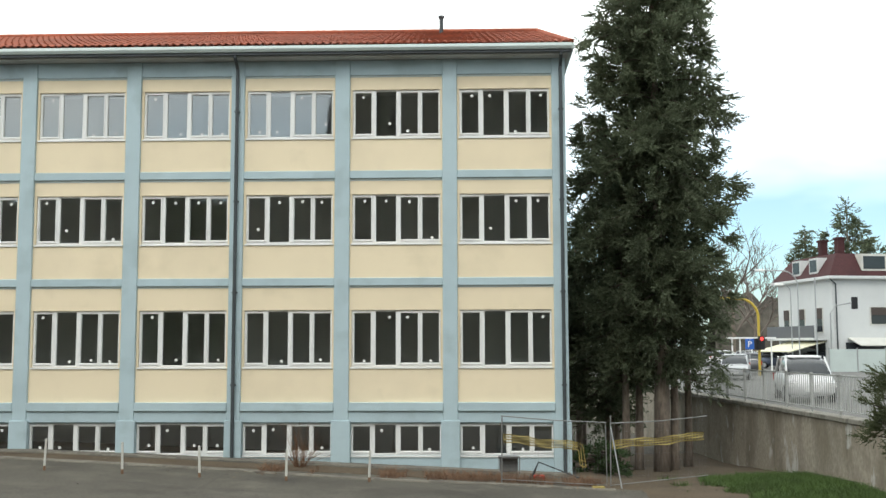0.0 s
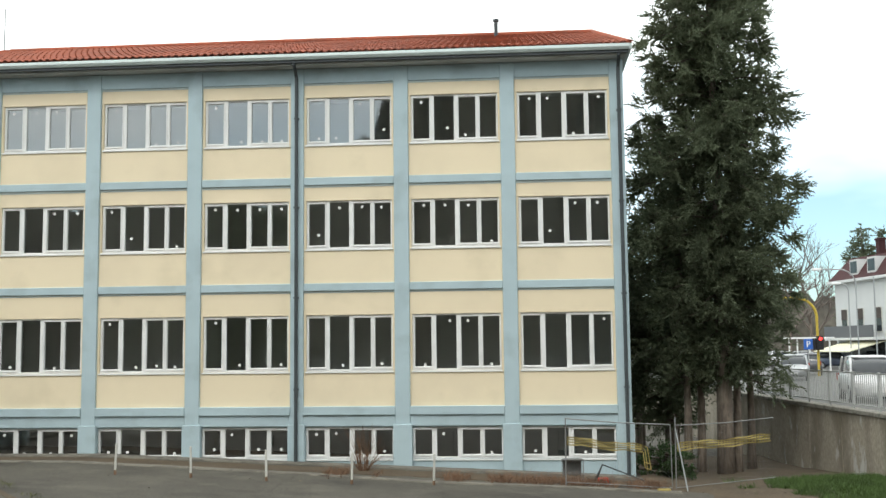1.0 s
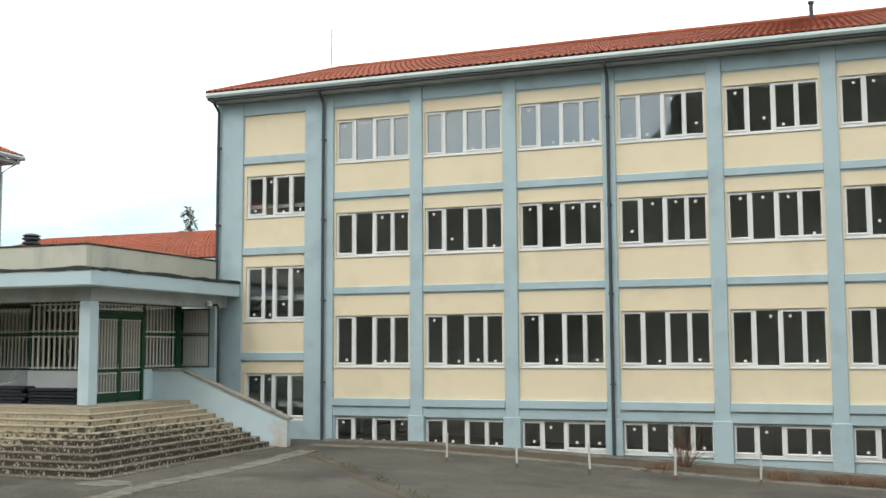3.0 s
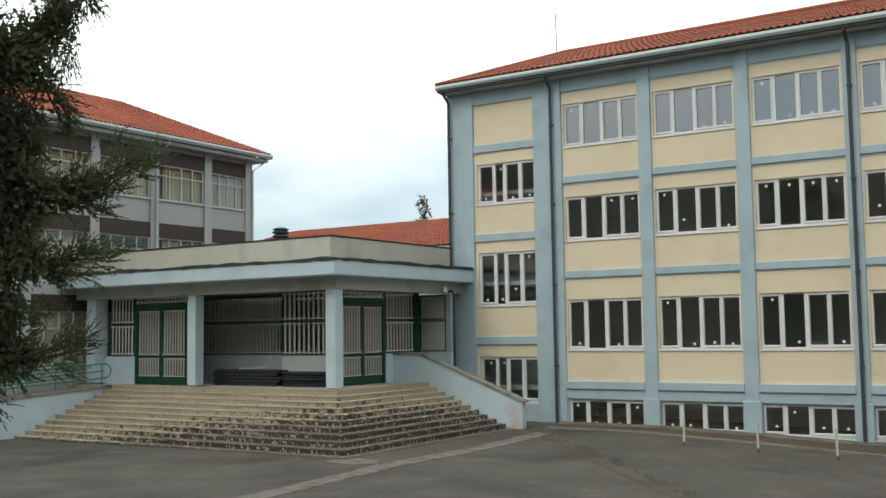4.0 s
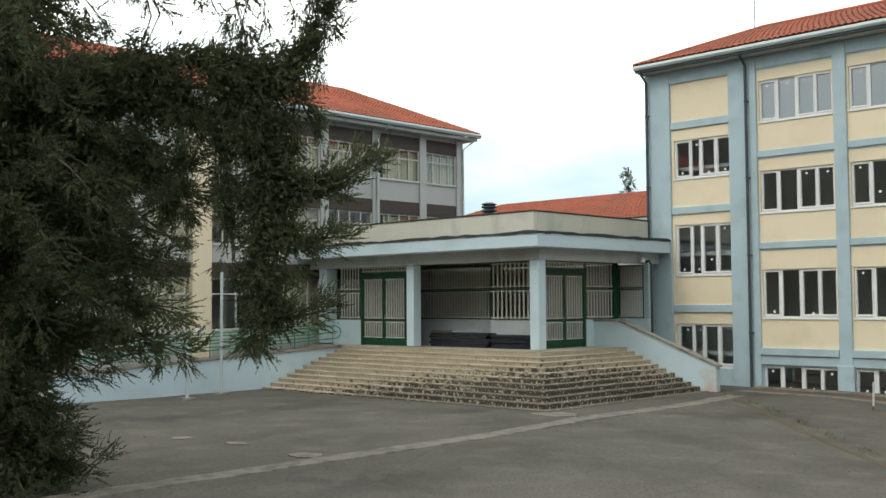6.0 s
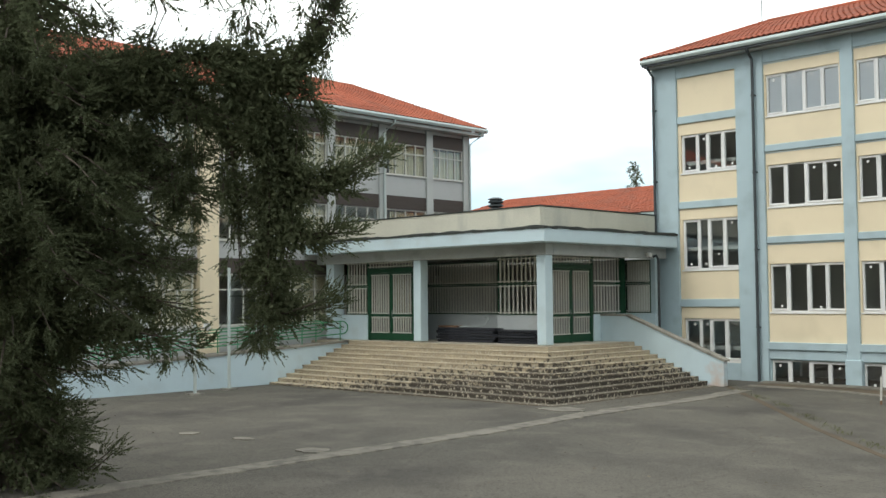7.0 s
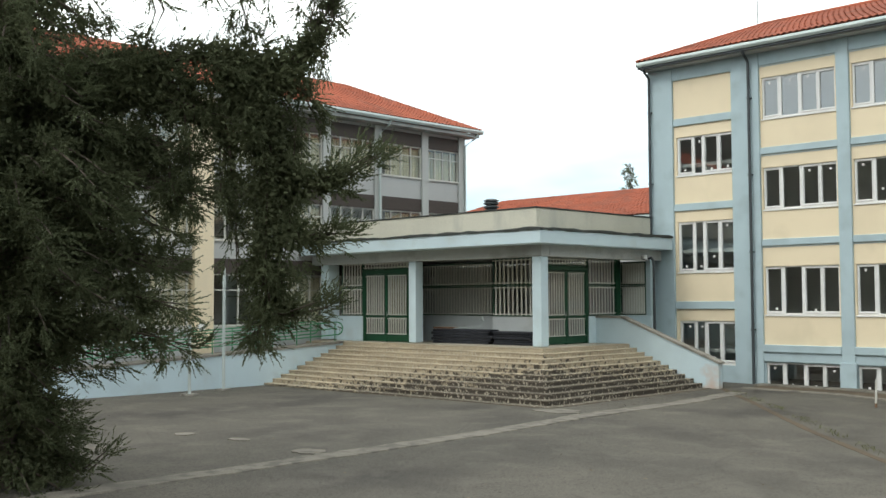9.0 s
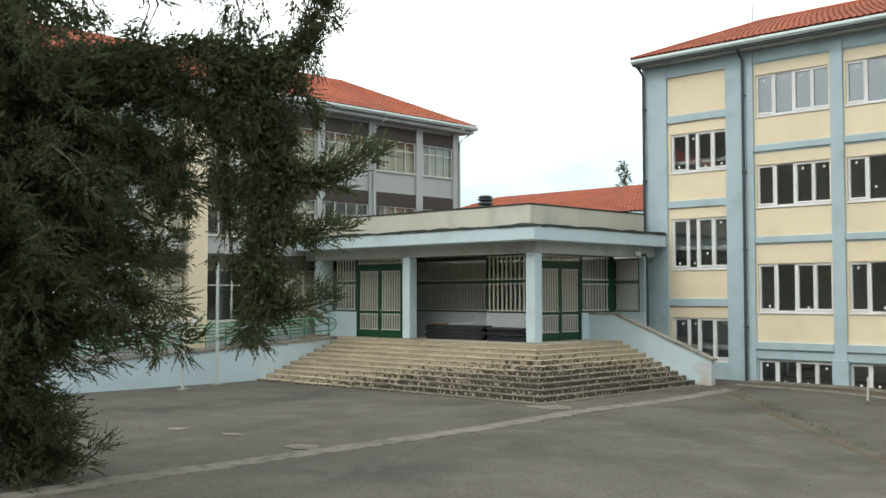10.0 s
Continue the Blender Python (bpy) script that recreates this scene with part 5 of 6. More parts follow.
bush = thing("bare_bush", "dry leafless brown bush against the basement window", "bush", at=(-4.55, 30.6, ground_z(-4.55, 30.6)))
bt = Shape()
rr = random.Random(9)
for i in range(70):
    a, l = rr.uniform(0, 6.28), rr.uniform(0.35, 1.35)
    s = rr.uniform(0.15, 0.95)
    bt.tube([(0.1 * math.cos(a), 0.1 * math.sin(a), -0.05), (s * 0.5 * math.cos(a), s * 0.4 * math.sin(a), l * 0.55), (s * math.cos(a + 0.3), s * 0.7 * math.sin(a + 0.3), l)], 0.007, 4, 0.003)
tagged(part("branchwork", bt, DRY, bush), kind="stuff")

ground_soil = Shape()
gx, gy = [3.45 + 0.3 * i for i in range(9)], [28.5 + 0.6 * i for i in range(32)]
for y in gy:
    for x in gx:
        wob_x = x + (0.35 * noise.noise((y * 0.9, 3.0, 0.0)) if x < 4 else 0)
        edge = x < 3.5 or y < 28.6
        ground_soil.v.append((wob_x, y + (0.4 * noise.noise((x * 1.1, 8.0, 0.0)) if y < 28.6 else 0), ground_z(wob_x, y) + (-0.03 if edge else 0.018 + 0.03 * noise.noise((x * 2, y * 2, 0.5)) + 0.02)))
for j in range(len(gy) - 1):
    for i in range(len(gx) - 1):
        a = j * len(gx) + i
        ground_soil.f.append((a, a + 1, a + 1 + len(gx), a + len(gx)))
tagged(part("soil_patch", ground_soil, SOIL, smooth=True), "bare earth under the cypresses", "soil", kind="structure")
rng = np.random.default_rng(61)
iv = crown_limbs(rng, 60, 0.05, 0.85, prof((0.05, 0.75), (0.5, 0.7), (0.85, 0.35)), 0.1)
conifer("ivy_shrub", "low green ivy shrub beside the school corner", (4.3, 33.0, ground_z(4.3, 33.0)), 0.85, 0.03, iv, rng, per=30, spray=(0.12, 0.24), clump=0.12, leaves=9, leaf=0.45, width=0.35, material=GRASS_DARK)

# ---- wire fence, barrier tape and scrap ----
FY = 29.2
STEEL_OLD = mat("dull_galvanised_steel", (0.24, 0.24, 0.235), 0.6, 0.15, 30, 1.0, 0.03, metal=0.2)
for i, (xa, xb, za, zb) in enumerate(((1.2, 4.05, 0.62, 1.28), (4.15, 6.95, 0.62, 1.28))):
    fence = thing("wire_fence_panel", "leaning galvanised wire fence panel with yellow barrier mesh", "fence", "wire fence panels", at=(xa, FY, 0))
    L = xb - xa
    top = [(0, 0, 1.28), (L * 0.5, 0.05, 1.16), (L, 0, 1.1)] if i == 0 else [(0, 0, 1.08), (L * 0.5, 0.3, 1.12), (L, 0.8, 1.22)]
    low = [(0, 0, -0.42), (L, 0, -0.58)] if i == 0 else [(0, 0, -0.58), (L, 0.8, -0.4)]
    part("top_rail", Shape().tube(top, 0.016, 8), STEEL_OLD, fence)
    part("bottom_rail", Shape().tube(low, 0.013, 8), STEEL_OLD, fence)
    part("post", Shape().tube([(0, 0, -0.62), (0.02, 0, 1.3)], 0.017, 8), STEEL_OLD, fence)
    if i == 0:
        part("post", Shape().tube([(L, low[-1][1], -0.55), (L - 0.02, top[-1][1], 1.12)], 0.014, 8), STEEL_OLD, fence)
    wires = Shape()
    n = 34
    for k in range(1, n):
        t = k / n
        wires.tube([(L * t, low[-1][1] * t, -0.5), (L * t, top[-1][1] * t + 0.02, 1.12)], 0.0011, 3)
    for k in range(8):
        z = -0.35 + 0.2 * k
        wires.tube([(0, 0, z), (L, top[-1][1], z)], 0.0011, 3)
    tagged(part("wire_mesh", wires, STEEL_OLD, fence), kind="stuff")
    rr = random.Random(i + 30)
    tp = Shape()
    N = 30

    def net(t, s):
        x, y = 0.05 + (L - 0.15) * t * (0.75 if i == 0 else 1), top[-1][1] * t - 0.03
        zc = (0.68 - 0.22 * t if i == 0 else 0.5 + 0.17 * t) + 0.02 * math.sin(9 * t)
        return (x, y + 0.02 * math.sin(14 * t + 3 * s), zc + s * (0.11 + 0.012 * math.sin(23 * t)))
    for s0, s1 in ((0.72, 1.0), (0.2, 0.45), (-0.35, -0.1), (-1.0, -0.72)):
        for k in range(N):
            tp.poly([net(k / N, s0), net((k + 1) / N, s0), net((k + 1) / N, s1), net(k / N, s1)])
    for k in range(N):
        tp.poly([net(k / N, -1), net((k + 0.22) / N, -1), net((k + 0.22) / N, 1), net(k / N, 1)])
    part("barrier_mesh", tp, TAPE, fence, "faded yellow barrier mesh")
    if i == 0:
        part("barrier_end", Shape().tube([(2.05, -0.03, 0.56), (2.2, -0.03, 0.5), (2.29, -0.02, -0.1)], 0.012, 5).tube([(2.05, -0.03, 0.50), (2.14, -0.04, 0.44), (2.2, -0.04, -0.12)], 0.012, 5).tube([(2.05, -0.02, 0.4), (2.09, -0.02, 0.36), (2.13, -0.05, -0.05)], 0.012, 5).tube([(2.13, -0.05, 0.1), (2.28, -0.03, 0.06)], 0.01, 5).tube([(2.12, -0.05, -0.04), (2.29, -0.02, -0.1)], 0.012, 5), TAPE, fence)
    else:
        part("prop", Shape().tube([(0.02, 0.0, 1.0), (0.25, -0.35, -0.62)], 0.02, 6), STEEL, fence)
block = tagged(part("fence_foot", Shape().box(-0.17, 0.17, -0.09, 0.09, -0.02, 0.08), TAPE, at=(3.76, 28.73, ground_z(3.76, 28.73)), bevel=0.02), "small yellow concrete fence foot on the asphalt", "fence foot")
PVC_GREY = mat("dull_grey_plastic", (0.17, 0.17, 0.165), 0.7, 0.15, 20, 1.0, 0.03)
chair = thing("scrap_chair", "grey metal chair frame lying by the school wall", "chair", at=(1.15, 30.6, ground_z(1.2, 30.6)))
part("frame", Shape().tube([(0, 0, 0), (0, 0, 0.55), (0.6, 0, 0.55), (0.6, 0, 0)], 0.02, 8), STEEL_OLD, chair)
part("frame", Shape().tube([(0.05, 0.35, 0), (0.05, 0.3, 0.5), (0.55, 0.3, 0.5), (0.55, 0.35, 0)], 0.02, 8), STEEL_OLD, chair)
part("seat", Shape().box(0.02, 0.58, 0.0, 0.34, 0.5, 0.55), STEEL_OLD, chair, bevel=0.015)
part("backrest", Shape().box(0.03, 0.57, 0.33, 0.37, 0.08, 0.5), PVC_GREY, chair, "grey plastic back panel", bevel=0.02)
scrap = thing("metal_scrap", "bent dark metal frame with red end beside the chair", "scrap", at=(2.0, 30.0, ground_z(2.0, 30)))
part("tube", Shape().tube([(0.0, 0, 0.02), (0.25, 0.05, 0.5), (1.4, 0.1, 0.05)], 0.022, 6), PIPE, scrap)
part("tube", Shape().tube([(0.25, 0.05, 0.5), (0.1, 0.4, 0.02)], 0.022, 6), PIPE, scrap)
part("red_end", Shape().box(0.1, 0.42, -0.1, 0.1, 0.0, 0.15), RED, scrap, bevel=0.03)

# ---- street wall, railing and road ----
SX, SZ = 10.5, 1.20
street_wall = thing("street_wall", "tall stained concrete retaining wall along the street", "wall", kind="structure", at=(SX, 40, 0))
swi2 = Matrix.Translation(street_wall.location).inverted()
y = 4.0
rr = random.Random(77)
while y < 75:
    w = rr.uniform(2.6, 3.2)
    ob = part("wall_panel", Shape().box(SX + rr.uniform(-0.015, 0.015), SX + 0.35, y + 0.008, y + w - 0.008, -3.0, SZ - 0.12), OLD_WALL, bevel=0.012)
    ob.parent, ob.matrix_parent_inverse = street_wall, swi2
    ob = part("coping", Shape().box(SX - 0.07, SX + 0.45, y + 0.01, y + w - 0.01, SZ - 0.115, SZ + 0.03), CONCRETE, bevel=0.02)
    ob.parent, ob.matrix_parent_inverse = street_wall, swi2
    y += w
TURN_STREET = Matrix.Translation((10.56, 28.7, 0)) @ pose(0, 0, 0, 0, 0, 4.3) @ Matrix.Translation((-10.5, -28.7, 0))
street_wall.matrix_basis = TURN_STREET @ street_wall.matrix_basis
road = Shape().box(SX + 0.35, 500, -400, 1500, SZ - 0.6, SZ - 0.02)
tagged(part("road", road, ROAD, at=TURN_STREET), "pale grey asphalt street beyond the railing", "road", kind="structure")

rail = thing("street_railing", "pale grey steel railing on the street wall", "railing", at=(SX + 0.2, 40, SZ + 0.03))
rail.matrix_basis = TURN_STREET @ Matrix.Translation(rail.location)
RAIL = mat("pale_rail_paint", (0.45, 0.455, 0.44), 0.5, 0.15, 30, 1.0, 0.03)
post_me = Shape().box(-0.03, 0.03, -0.03, 0.03, 0, 1.15).mesh("post", RAIL)
bar_me = Shape().box(-0.01, 0.01, -0.013, 0.013, 0.1, 1.1).mesh("bar", RAIL)
rod_me = Shape().box(-0.02, 0.02, -1.0, 1.0, -0.02, 0.02).mesh("rail", RAIL)
yy = -30.0
while yy < 34:
    part("post", post_me, RAIL, rail, at=(0, yy, 0))
    for z in (0.12, 1.1):
        part("rail", rod_me, RAIL, rail, at=(0, yy + 1.0, z))
    if -17 < yy < 1:
        for k in range(12):
            part("bar", bar_me, RAIL, rail, at=(0, yy + 0.15 + 0.154 * k, 0.02))
    yy += 2.0


def car(paint, label, at, turn, L=4.1, W=1.7, H=1.48, van=False):
    """A parked car: body, glasshouse, wheels, lamps. Its length runs along local y, front to -y."""
    c = thing("car", label, "car", "parked cars", at=at)
    c.rotation_euler = (0, 0, radians(turn))
    hl, k = L / 2, W / 2
    a, b = -hl * (0.62 if van else 0.42), hl - (0.15 if van else 0.4)
    zl, zh = H * 0.62, H
    body = [(-hl, k * 0.72, 0.32, 0.62), (-hl + 0.12, k * 0.9, 0.24, H * 0.50), (-hl + 0.5, k * 0.98, 0.22, H * 0.56), (a + 0.1, k, 0.22, H * 0.64), (0.2, k, 0.22, H * 0.66), (hl - 0.5, k * 0.99, 0.24, H * 0.66), (hl - 0.1, k * 0.93, 0.28, H * 0.63), (hl, k * 0.8, 0.36, H * 0.5)]
    part("body", Shape().loft(body, 20, 4.5), paint, c, smooth=True)
    gl = [(a - 0.05, k * 0.86, zl - 0.1, zl), (a + 0.4, k * 0.86, zl - 0.1, zl + (zh - zl) * 0.62), (a + 0.85, k * 0.82, zl - 0.1, zh - 0.04), ((a + b) / 2, k * 0.82, zl - 0.1, zh - 0.015), (b - 0.3, k * 0.8, zl - 0.1, zh - 0.06), (b, k * 0.82, zl - 0.1, zl + 0.05)]
    part("glasshouse", Shape().loft(gl, 20, 4.0), CAR_GLASS, c, smooth=True)
    part("roof", Shape().loft([(a + 0.75, k * 0.6, zh - 0.09, zh - 0.03), (a + 1.0, k * 0.72, zh - 0.1, zh + 0.01), ((a + b) / 2, k * 0.74, zh - 0.1, zh + 0.02), (b - 0.4, k * 0.7, zh - 0.12, zh - 0.02), (b - 0.25, k * 0.6, zh - 0.14, zh - 0.06)], 16, 4.0), paint, c, smooth=True)
    for sx in (-1, 1):
        for (y0, y1) in ((a, a + 0.75), (b, b - 0.3), ((a + b) / 2 + 0.2, (a + b) / 2 + 0.2)):
            part("pillar", Shape().tube([(sx * k * 0.86, y0, zl - 0.05), (sx * k * 0.78, y1, zh - 0.05)], 0.045, 5), paint, c)
        for wy in (-hl + 0.75, hl - 0.75):
            wh = part("wheel", Shape().tube([(sx * (k - 0.2), wy, 0.3), (sx * (k + 0.01), wy, 0.3)], 0.3, 16), DARK, c)
            part("rim", Shape().tube([(sx * (k + 0.005), wy, 0.3), (sx * (k + 0.02), wy, 0.3)], 0.19, 12), STEEL, wh)
        part("headlight", Shape().box(sx * k * 0.55, sx * k * 0.92, -hl - 0.03, -hl + 0.1, 0.55, 0.7), PVC, c)
        part("tail_light", Shape().box(sx * k * 0.75, sx * k * 0.97, hl - 0.06, hl + 0.03, 0.7, 0.95), RED, c)
    part("plate", Shape().box(-0.26, 0.26, -hl - 0.04, -hl - 0.02, 0.38, 0.49), PVC, c)
    return c


CAR_GLASS = mat("car_glass", (0.03, 0.035, 0.04), 0.08, 0.1, 10, 1.0, 0.0, spec=0.6)
WHITE_CAR = mat("white_car_paint", (0.75, 0.75, 0.75), 0.25, 0.03, 10, 1.0, 0.0, spec=0.5)
SILVER_CAR = mat("silver_car_paint", (0.42, 0.43, 0.44), 0.3, 0.04, 10, 1.0, 0.0, metal=0.3)
GREY_CAR = mat("grey_car_paint", (0.12, 0.12, 0.13), 0.3, 0.04, 10, 1.0, 0.0, metal=0.2)
BLUE_CAR = mat("blue_grey_car_paint", (0.10, 0.12, 0.17), 0.3, 0.04, 10, 1.0, 0.0, metal=0.2)
RZ0 = SZ - 0.02
car(WHITE_CAR, "white van-like car on the street behind the railing", (12.5, 39.2, RZ0), -9, 4.0, 1.72, 1.62, True)
car(SILVER_CAR, "silver car on the street", (15.85, 63.0, RZ0), -16)
car(GREY_CAR, "dark grey car with red rear lights on the street", (19.48, 73.5, RZ0), 164)
for i, (x, y, p, lab) in enumerate(((21.67, 104, WHITE_CAR, "white"), (23.74, 106, GREY_CAR, "dark grey"), (25.56, 105, WHITE_CAR, "white"), (27.11, 102, SILVER_CAR, "silver"), (28.57, 98, SILVER_CAR, "silver"), (20.14, 112, WHITE_CAR, "white"), (26.87, 92, BLUE_CAR, "blue-grey"))):
    car(p, lab + " car parked far along the street", (x, y, RZ0), 70 + 12 * (i % 3))


def lamp_path(h, reach, bend):
    pts = [(0, 0, 0), (0, 0, h - bend)]
    for i in range(1, 9):
        a = math.pi / 2 * i / 8
        pts.append((-bend * (1 - math.cos(a)), 0, h - bend + bend * math.sin(a)))
    pts.append((-reach, 0, h + 0.02))
    return pts


tl = thing("traffic_light", "yellow arched traffic light mast over the street", "traffic light", at=(19.19, 70.0, RZ0))
part("mast", Shape().tube(lamp_path(5.08, 4.2, 1.25), 0.085, 10), YELLOW, tl)
hd = part("signal_head", Shape().box(-0.1, 0.3, -0.3, -0.085, 1.7, 2.6).box(-0.34, -0.11, -0.15, 0.1, 1.7, 2.45), DARK, tl)
part("lens", Shape().lathe([(0.02, 0), (0.11, 0.01), (0.11, 0.03)], 0, 0, 12), glow_mat("red_signal", (1.0, 0.06, 0.05), 1.6), hd, "red lamp", at=pose(0.1, -0.31, 2.42, 90))
part("lens", Shape().lathe([(0.02, 0), (0.11, 0.01), (0.11, 0.03)], 0, 0, 12), DARK, hd, at=pose(0.1, -0.31, 2.14, 90))
part("lens", Shape().lathe([(0.02, 0), (0.11, 0.01), (0.11, 0.03)], 0, 0, 12), DARK, hd, at=pose(0.1, -0.31, 1.86, 90))
tl2 = thing("traffic_light", "grey traffic light with curved arm near the house", "traffic light", at=(27.27, 80.0, RZ0))
part("mast", Shape().tube([(0, 0, 0), (0, 0, 4.4), (0.5, 0, 5.0), (1.7, 0, 5.2)], 0.06, 8), STEEL, tl2)
part("signal_head", Shape().box(1.6, 2.0, -0.2, 0.05, 4.7, 5.6), DARK, tl2)

psign = thing("parking_sign", "blue parking sign with white letter on a pole", "sign", at=(18.46, 69.6, RZ0))
part("pole", Shape().tube([(0, 0, 0), (0, 0, 2.4)], 0.03, 6), STEEL, psign)
pl = part("plate", Shape().box(-0.28, 0.28, -0.05, -0.02, 1.74, 2.42), SIGN_BLUE, psign)
tx = bpy.data.curves.new("letter", "FONT")
tx.body, tx.size, tx.align_x = "P", 0.56, "CENTER"
tmp = bpy.data.objects.new("letter_tmp", tx)
scene.collection.objects.link(tmp)
bpy.context.view_layer.update()
let = bpy.data.meshes.new_from_object(tmp.evaluated_get(bpy.context.evaluated_depsgraph_get()))
bpy.data.objects.remove(tmp)
let.materials.clear()
let.materials.append(PVC)
part("letter", let, PVC, pl, "white letter P", at=pose(0, -0.06, 1.89, 90, 0, 0))

for i, (x, y, h, reach) in enumerate(((26.11, 84.0, 7.9, 2.6), (26.74, 88.0, 7.0, 0.6))):
    sl = thing("street_lamp", "grey steel street lamp with curved arm", "street lamp", "street lamps", at=(x, y, RZ0))
    part("mast", Shape().tube(lamp_path(h, reach, min(1.2, reach)), 0.05, 8), STEEL, sl)
    part("head", Shape().box(-reach - 0.7, -reach, -0.15, 0.15, h - 0.06, h + 0.12), PVC, sl, bevel=0.04)
for x, y, h in ((26.84, 82.0, 7.2), (32.26, 81.0, 8.6)):
    up = thing("utility_pole", "plain grey pole in front of the white house", "pole", "poles", at=(x, y, RZ0))
    part("pole", Shape().tube([(0, 0, 0), (0, 0, h)], 0.055, 8), STEEL, up)

# white house with dark red mansard roof
house = thing("white_house", "white two-storey house with dark red mansard roof", "house", at=(29.5, 86.0, RZ0))
house.rotation_euler = (0, 0, radians(10))
HW, HD, HE = 16.0, 9.6, 7.35
part("wall", Shape().box(0, HW, 0, HD, 0, HE), WHITE_WALL, house, "white rendered walls")
part("eave", Shape().box(-0.5, HW + 0.5, -0.5, HD + 0.5, HE, HE + 0.25), WHITE_WALL, house, bevel=0.03)
ms = Shape()
lo = [(-0.4, -0.4), (HW + 0.4, -0.4), (HW + 0.4, HD + 0.4), (-0.4, HD + 0.4)]
hi = [(1.0, 1.0), (HW - 1.0, 1.0), (HW - 1.0, HD - 1.0), (1.0, HD - 1.0)]
ms.v = [(x, y, HE + 0.25) for x, y in lo] + [(x, y, HE + 2.2) for x, y in hi] + [(4, 4.8, HE + 2.5), (HW - 4, 4.8, HE + 2.5)]
ms.f = [(0, 1, 5, 4), (1, 2, 6, 5), (2, 3, 7, 6), (3, 0, 4, 7), (4, 5, 9, 8), (5, 6, 9), (6, 7, 8, 9), (7, 4, 8), (0, 3, 2, 1)]
part("roof", ms, MANSARD, house, "dark red mansard roof")
for x, y in ((1.6, 4.5), (1.7, 1.9)):
    part("chimney", Shape().box(x, x + 0.6, y, y + 0.6, HE + 1.8, HE + 3.5).box(x - 0.08, x + 0.68, y - 0.08, y + 0.68, HE + 3.5, HE + 3.65), MANSARD, house)


def house_window(x, z, w, h, side=0):
    m = Matrix() if side == 0 else pose(0, 0, 0, 0, 0, 90)
    win = part("window", Shape().box(x, x + w, -0.05, 0.1, z, z + h), OLD_PAINT, house, at=m if side == 0 else Matrix(((0, 1, 0, 0), (1, 0, 0, 0), (0, 0, 1, 0), (0, 0, 0, 1))))
    part("pane", Shape().box(x + 0.1, x + w - 0.1, -0.07, -0.045, z + 0.1, z + h - 0.1), CAR_GLASS, win)
    part("shutter", Shape().box(x + 0.08, x + w - 0.08, -0.1, -0.072, z + h * 0.55, z + h - 0.05), BROWN, win)


house_window(3.2, 3.6, 2.0, 1.5), house_window(7.6, 3.6, 2.0, 1.5), house_window(11.5, 3.6, 1.6, 1.5)
house_window(1.6, 3.0, 1.1, 2.1, 1), house_window(4.6, 3.0, 1.1, 2.1, 1), house_window(7.4, 3.0, 1.1, 2.1, 1)
for x in (2.6, 8.4):
    dm = part("dormer", Shape().box(x, x + 2.2, -0.1, 2.0, HE + 0.7, HE + 2.1), OLD_PAINT, house)
    part("pane", Shape().box(x + 0.15, x + 2.05, -0.13, -0.08, HE + 0.85, HE + 1.9), CAR_GLASS, dm)
for y in (2.0, 5.0):
    dm = part("dormer", Shape().box(-0.15, 1.6, y, y + 1.4, HE + 0.6, HE + 1.9), WHITE_WALL, house)
    part("pane", Shape().box(-0.18, -0.13, y + 0.15, y + 1.25, HE + 0.75, HE + 1.75), CAR_GLASS, dm)
bal = part("balcony", Shape().box(-1.2, 0.0, 1.0, 9.5, 2.4, 2.6), WHITE_WALL, house)
part("railing", Shape().box(-1.2, -1.15, 1.0, 9.5, 2.6, 3.6), GREY_CAR, bal)
aw = Shape()
aw.prism([(-3.2, 1.5), (0.0, 2.35), (0.0, 2.28), (-3.2, 1.42)], "y", 1.2, 7.5)
part("awning", aw, CURTAIN, house, "cream shop awning")
part("shopfront", Shape().box(-0.06, 0.0, 1.4, 9.2, 0.2, 2.2).box(1.0, 15.0, -0.06, 0.0, 0.3, 2.2), CAR_GLASS, house)
part("awning", Shape().prism([(-2.0, 2.0), (0.0, 2.6), (0.0, 2.52), (-2.0, 1.92)], "x", 1.2, 14.5), OLD_PAINT, house, "pale awning")
part("drainpipe", Shape().tube([(0.25, -0.12, 0), (0.25, -0.12, HE - 0.4), (-0.4, -0.4, HE)], 0.06, 6), PIPE, house)

shelter = thing("bus_shelter", "white framed glass shelter beside the street", "shelter", at=(20.24, 82.0, RZ0))
for x in (0.1, 0.7, 1.6, 3.1):
    part("post", Shape().tube([(x, 0, 0), (x, 0, 2.5)], 0.06, 8), PVC, shelter)
part("roof", Shape().box(-0.05, 3.4, -0.3, 1.6, 2.5, 2.62), PVC, shelter)
barrier = thing("street_barrier", "translucent grey panel barrier in front of the house", "barrier", at=(25.74, 76.0, RZ0))
for i in range(7):
    part("panel", Shape().box(2.0 * i + 0.04, 2.0 * i + 1.96, 0, 0.05, 0.1, 1.7), GUTTER, barrier)
    part("post", Shape().box(2.0 * i - 0.04, 2.0 * i + 0.04, -0.03, 0.08, 0, 1.8), STEEL, barrier)

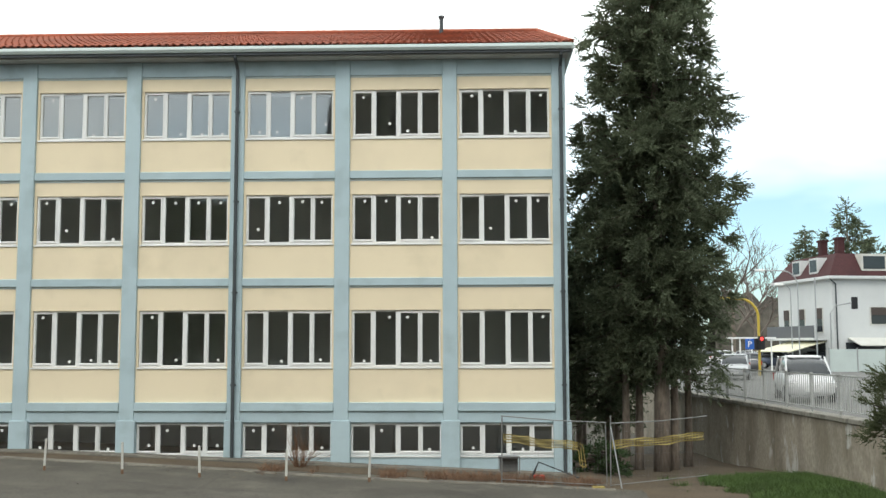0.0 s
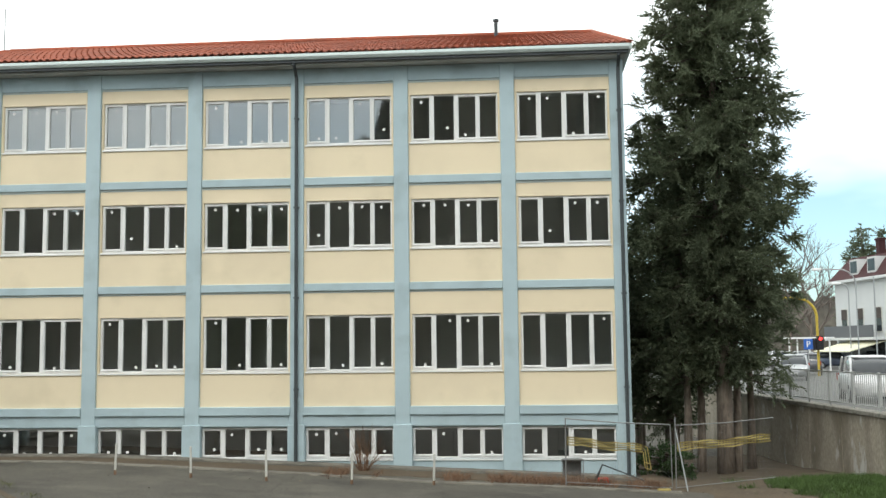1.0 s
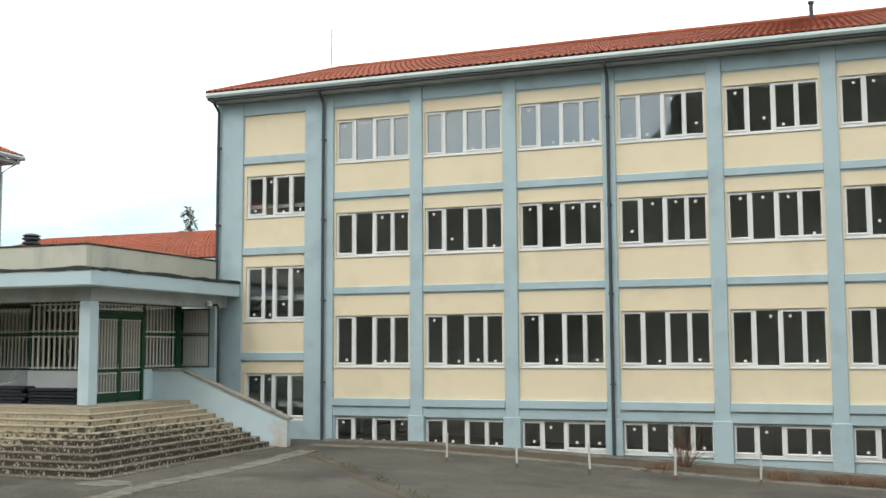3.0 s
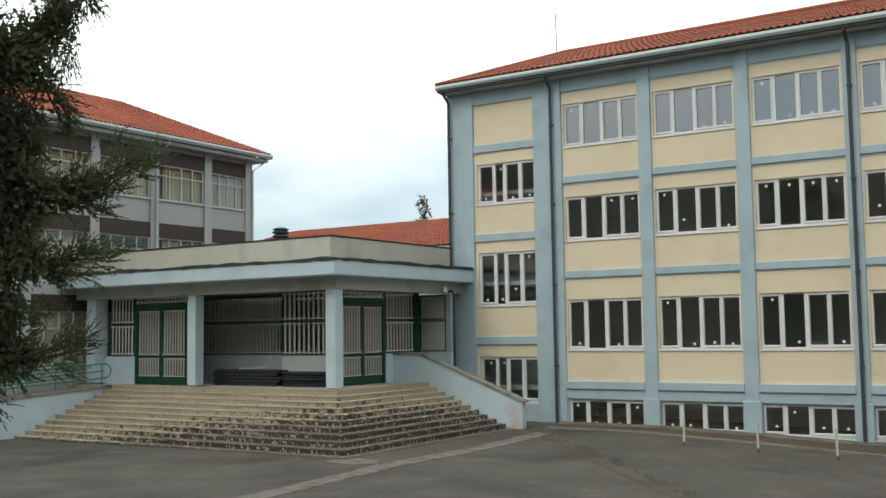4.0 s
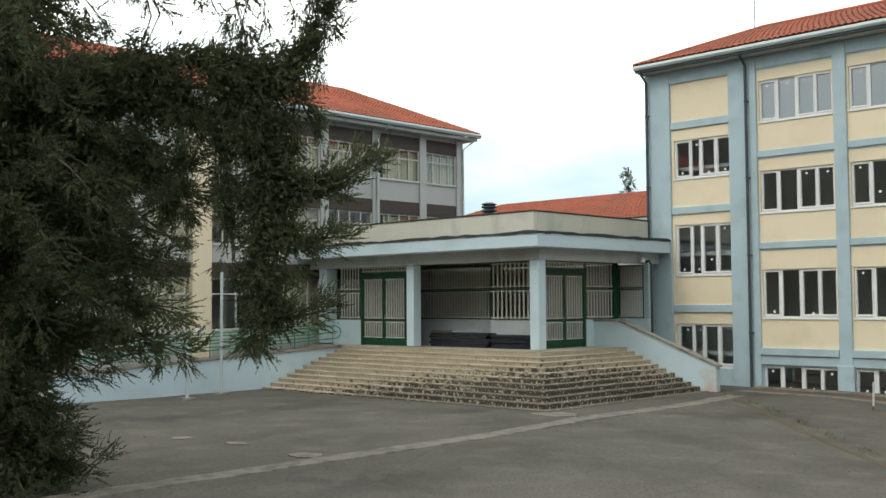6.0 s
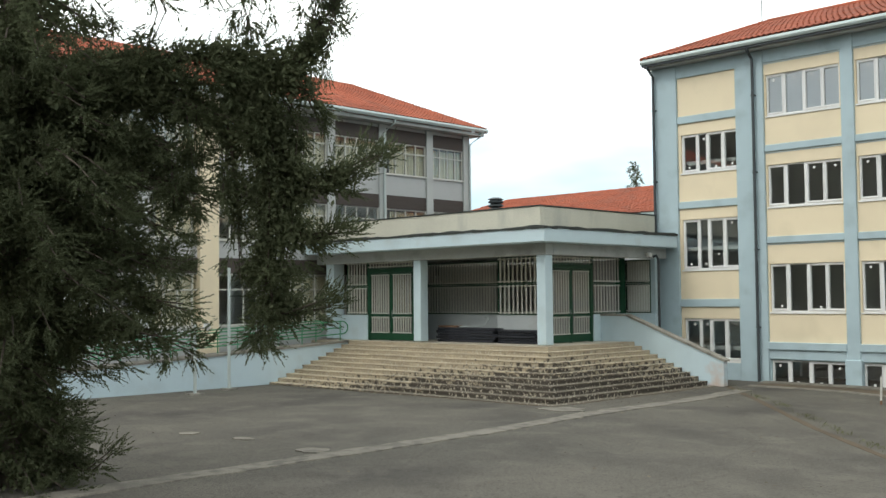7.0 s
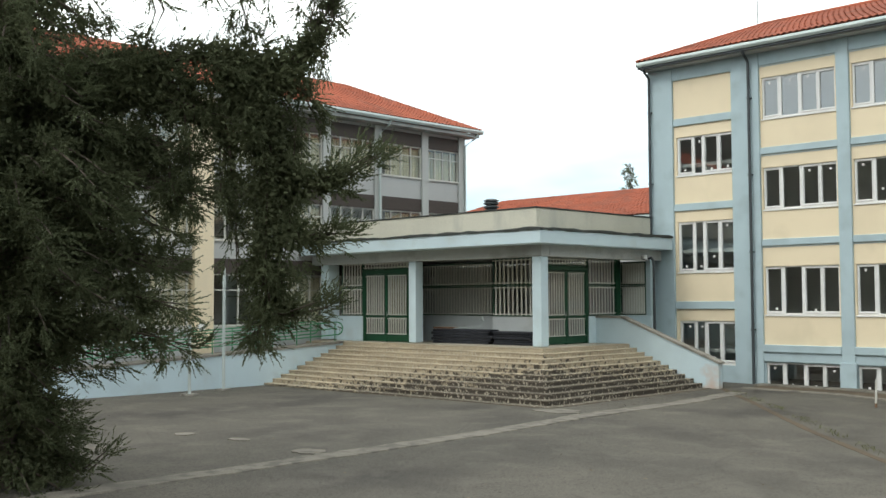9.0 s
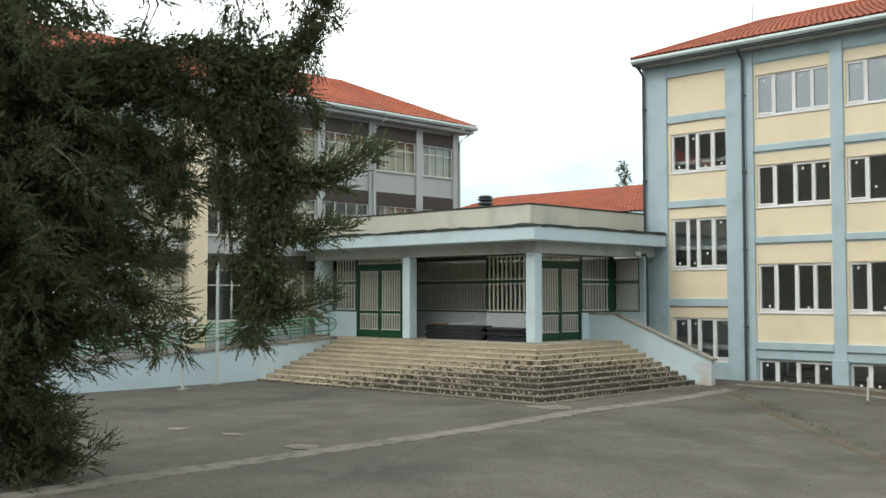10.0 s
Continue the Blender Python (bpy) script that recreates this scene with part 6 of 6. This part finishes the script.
# far wooded slope, and unseen ridges added behind the camera to darken window reflections
def ridge(name, cx, cy, radius, a0, a1, h0, seed, label, base=-2.0):
    sh = Shape()
    n = 90
    for i in range(n + 1):
        a = radians(a0 + (a1 - a0) * i / n)
        h = h0 * (0.75 + 0.35 * noise.noise((i * 0.12, seed, 0)) + 0.12 * noise.noise((i * 0.9, seed, 4)))
        for r, z in ((radius, base), (radius + 2, h * 0.55), (radius + 8, h), (radius + 60, base)):
            sh.v.append((cx + r * math.cos(a), cy + r * math.sin(a), z))
    for i in range(n):
        for k in range(3):
            b = i * 4 + k
            sh.f.append((b, b + 4, b + 5, b + 1))
    return tagged(part(name, sh, HILL_WOOD), label, "woods", kind="structure")


HILL_WOOD = mat("wooded_slope", (0.085, 0.075, 0.06), 0.95, 0.45, 0.6, 0.08, 0.0)
ridge("backdrop", 10, 0, 190, 48, 80, 16, 2.0, "brown winter woods on the far slope")
ridge("backdrop", 0, 10, 42, 176, 366, 25, 5.0, "unseen dark ridge behind the camera, mirrored in the windows")
ridge("backdrop", 4, 10, 50, 252, 335, 46, 7.0, "taller unseen dark ridge behind the camera, mirrored in the upper windows")

# leaf litter and small stones on the yard
rng = np.random.default_rng(44)
n_l = 1900
lx = np.concatenate([rng.uniform(-31, -2, 500), rng.uniform(-17.5, -15.5, 250), rng.uniform(-30, -17, 350), rng.uniform(-16, 4, 400), rng.uniform(2.5, 8.5, 400)])
ly = np.concatenate([rng.uniform(8, 29, 500), rng.uniform(21, 30, 250), 20.7 + rng.normal(0, 0.35, 350), rng.uniform(28.4, 31.2, 400), rng.uniform(27.6, 33.0, 400)])
sz = rng.uniform(0.012, 0.05, n_l)
an = rng.uniform(0, 6.28, n_l)
gz = np.array([(mound_z(x, y) if x > 4.6 else ground_z(x, y) + (0.04 if x > 3.4 else 0)) for x, y in zip(lx, ly)]) + 0.02
quad = []
for k in range(4):
    a = an + k * np.pi / 2
    quad.append(np.stack([lx + sz * np.cos(a), ly + sz * np.sin(a) * 0.7, gz + rng.uniform(0, 0.02, n_l)], 1))
tagged(part("leaf_litter", fast_mesh("leaf_litter", np.stack(quad, 1), LITTER, 4), None), "scattered dry leaves and grit on the asphalt", "litter", kind="stuff")
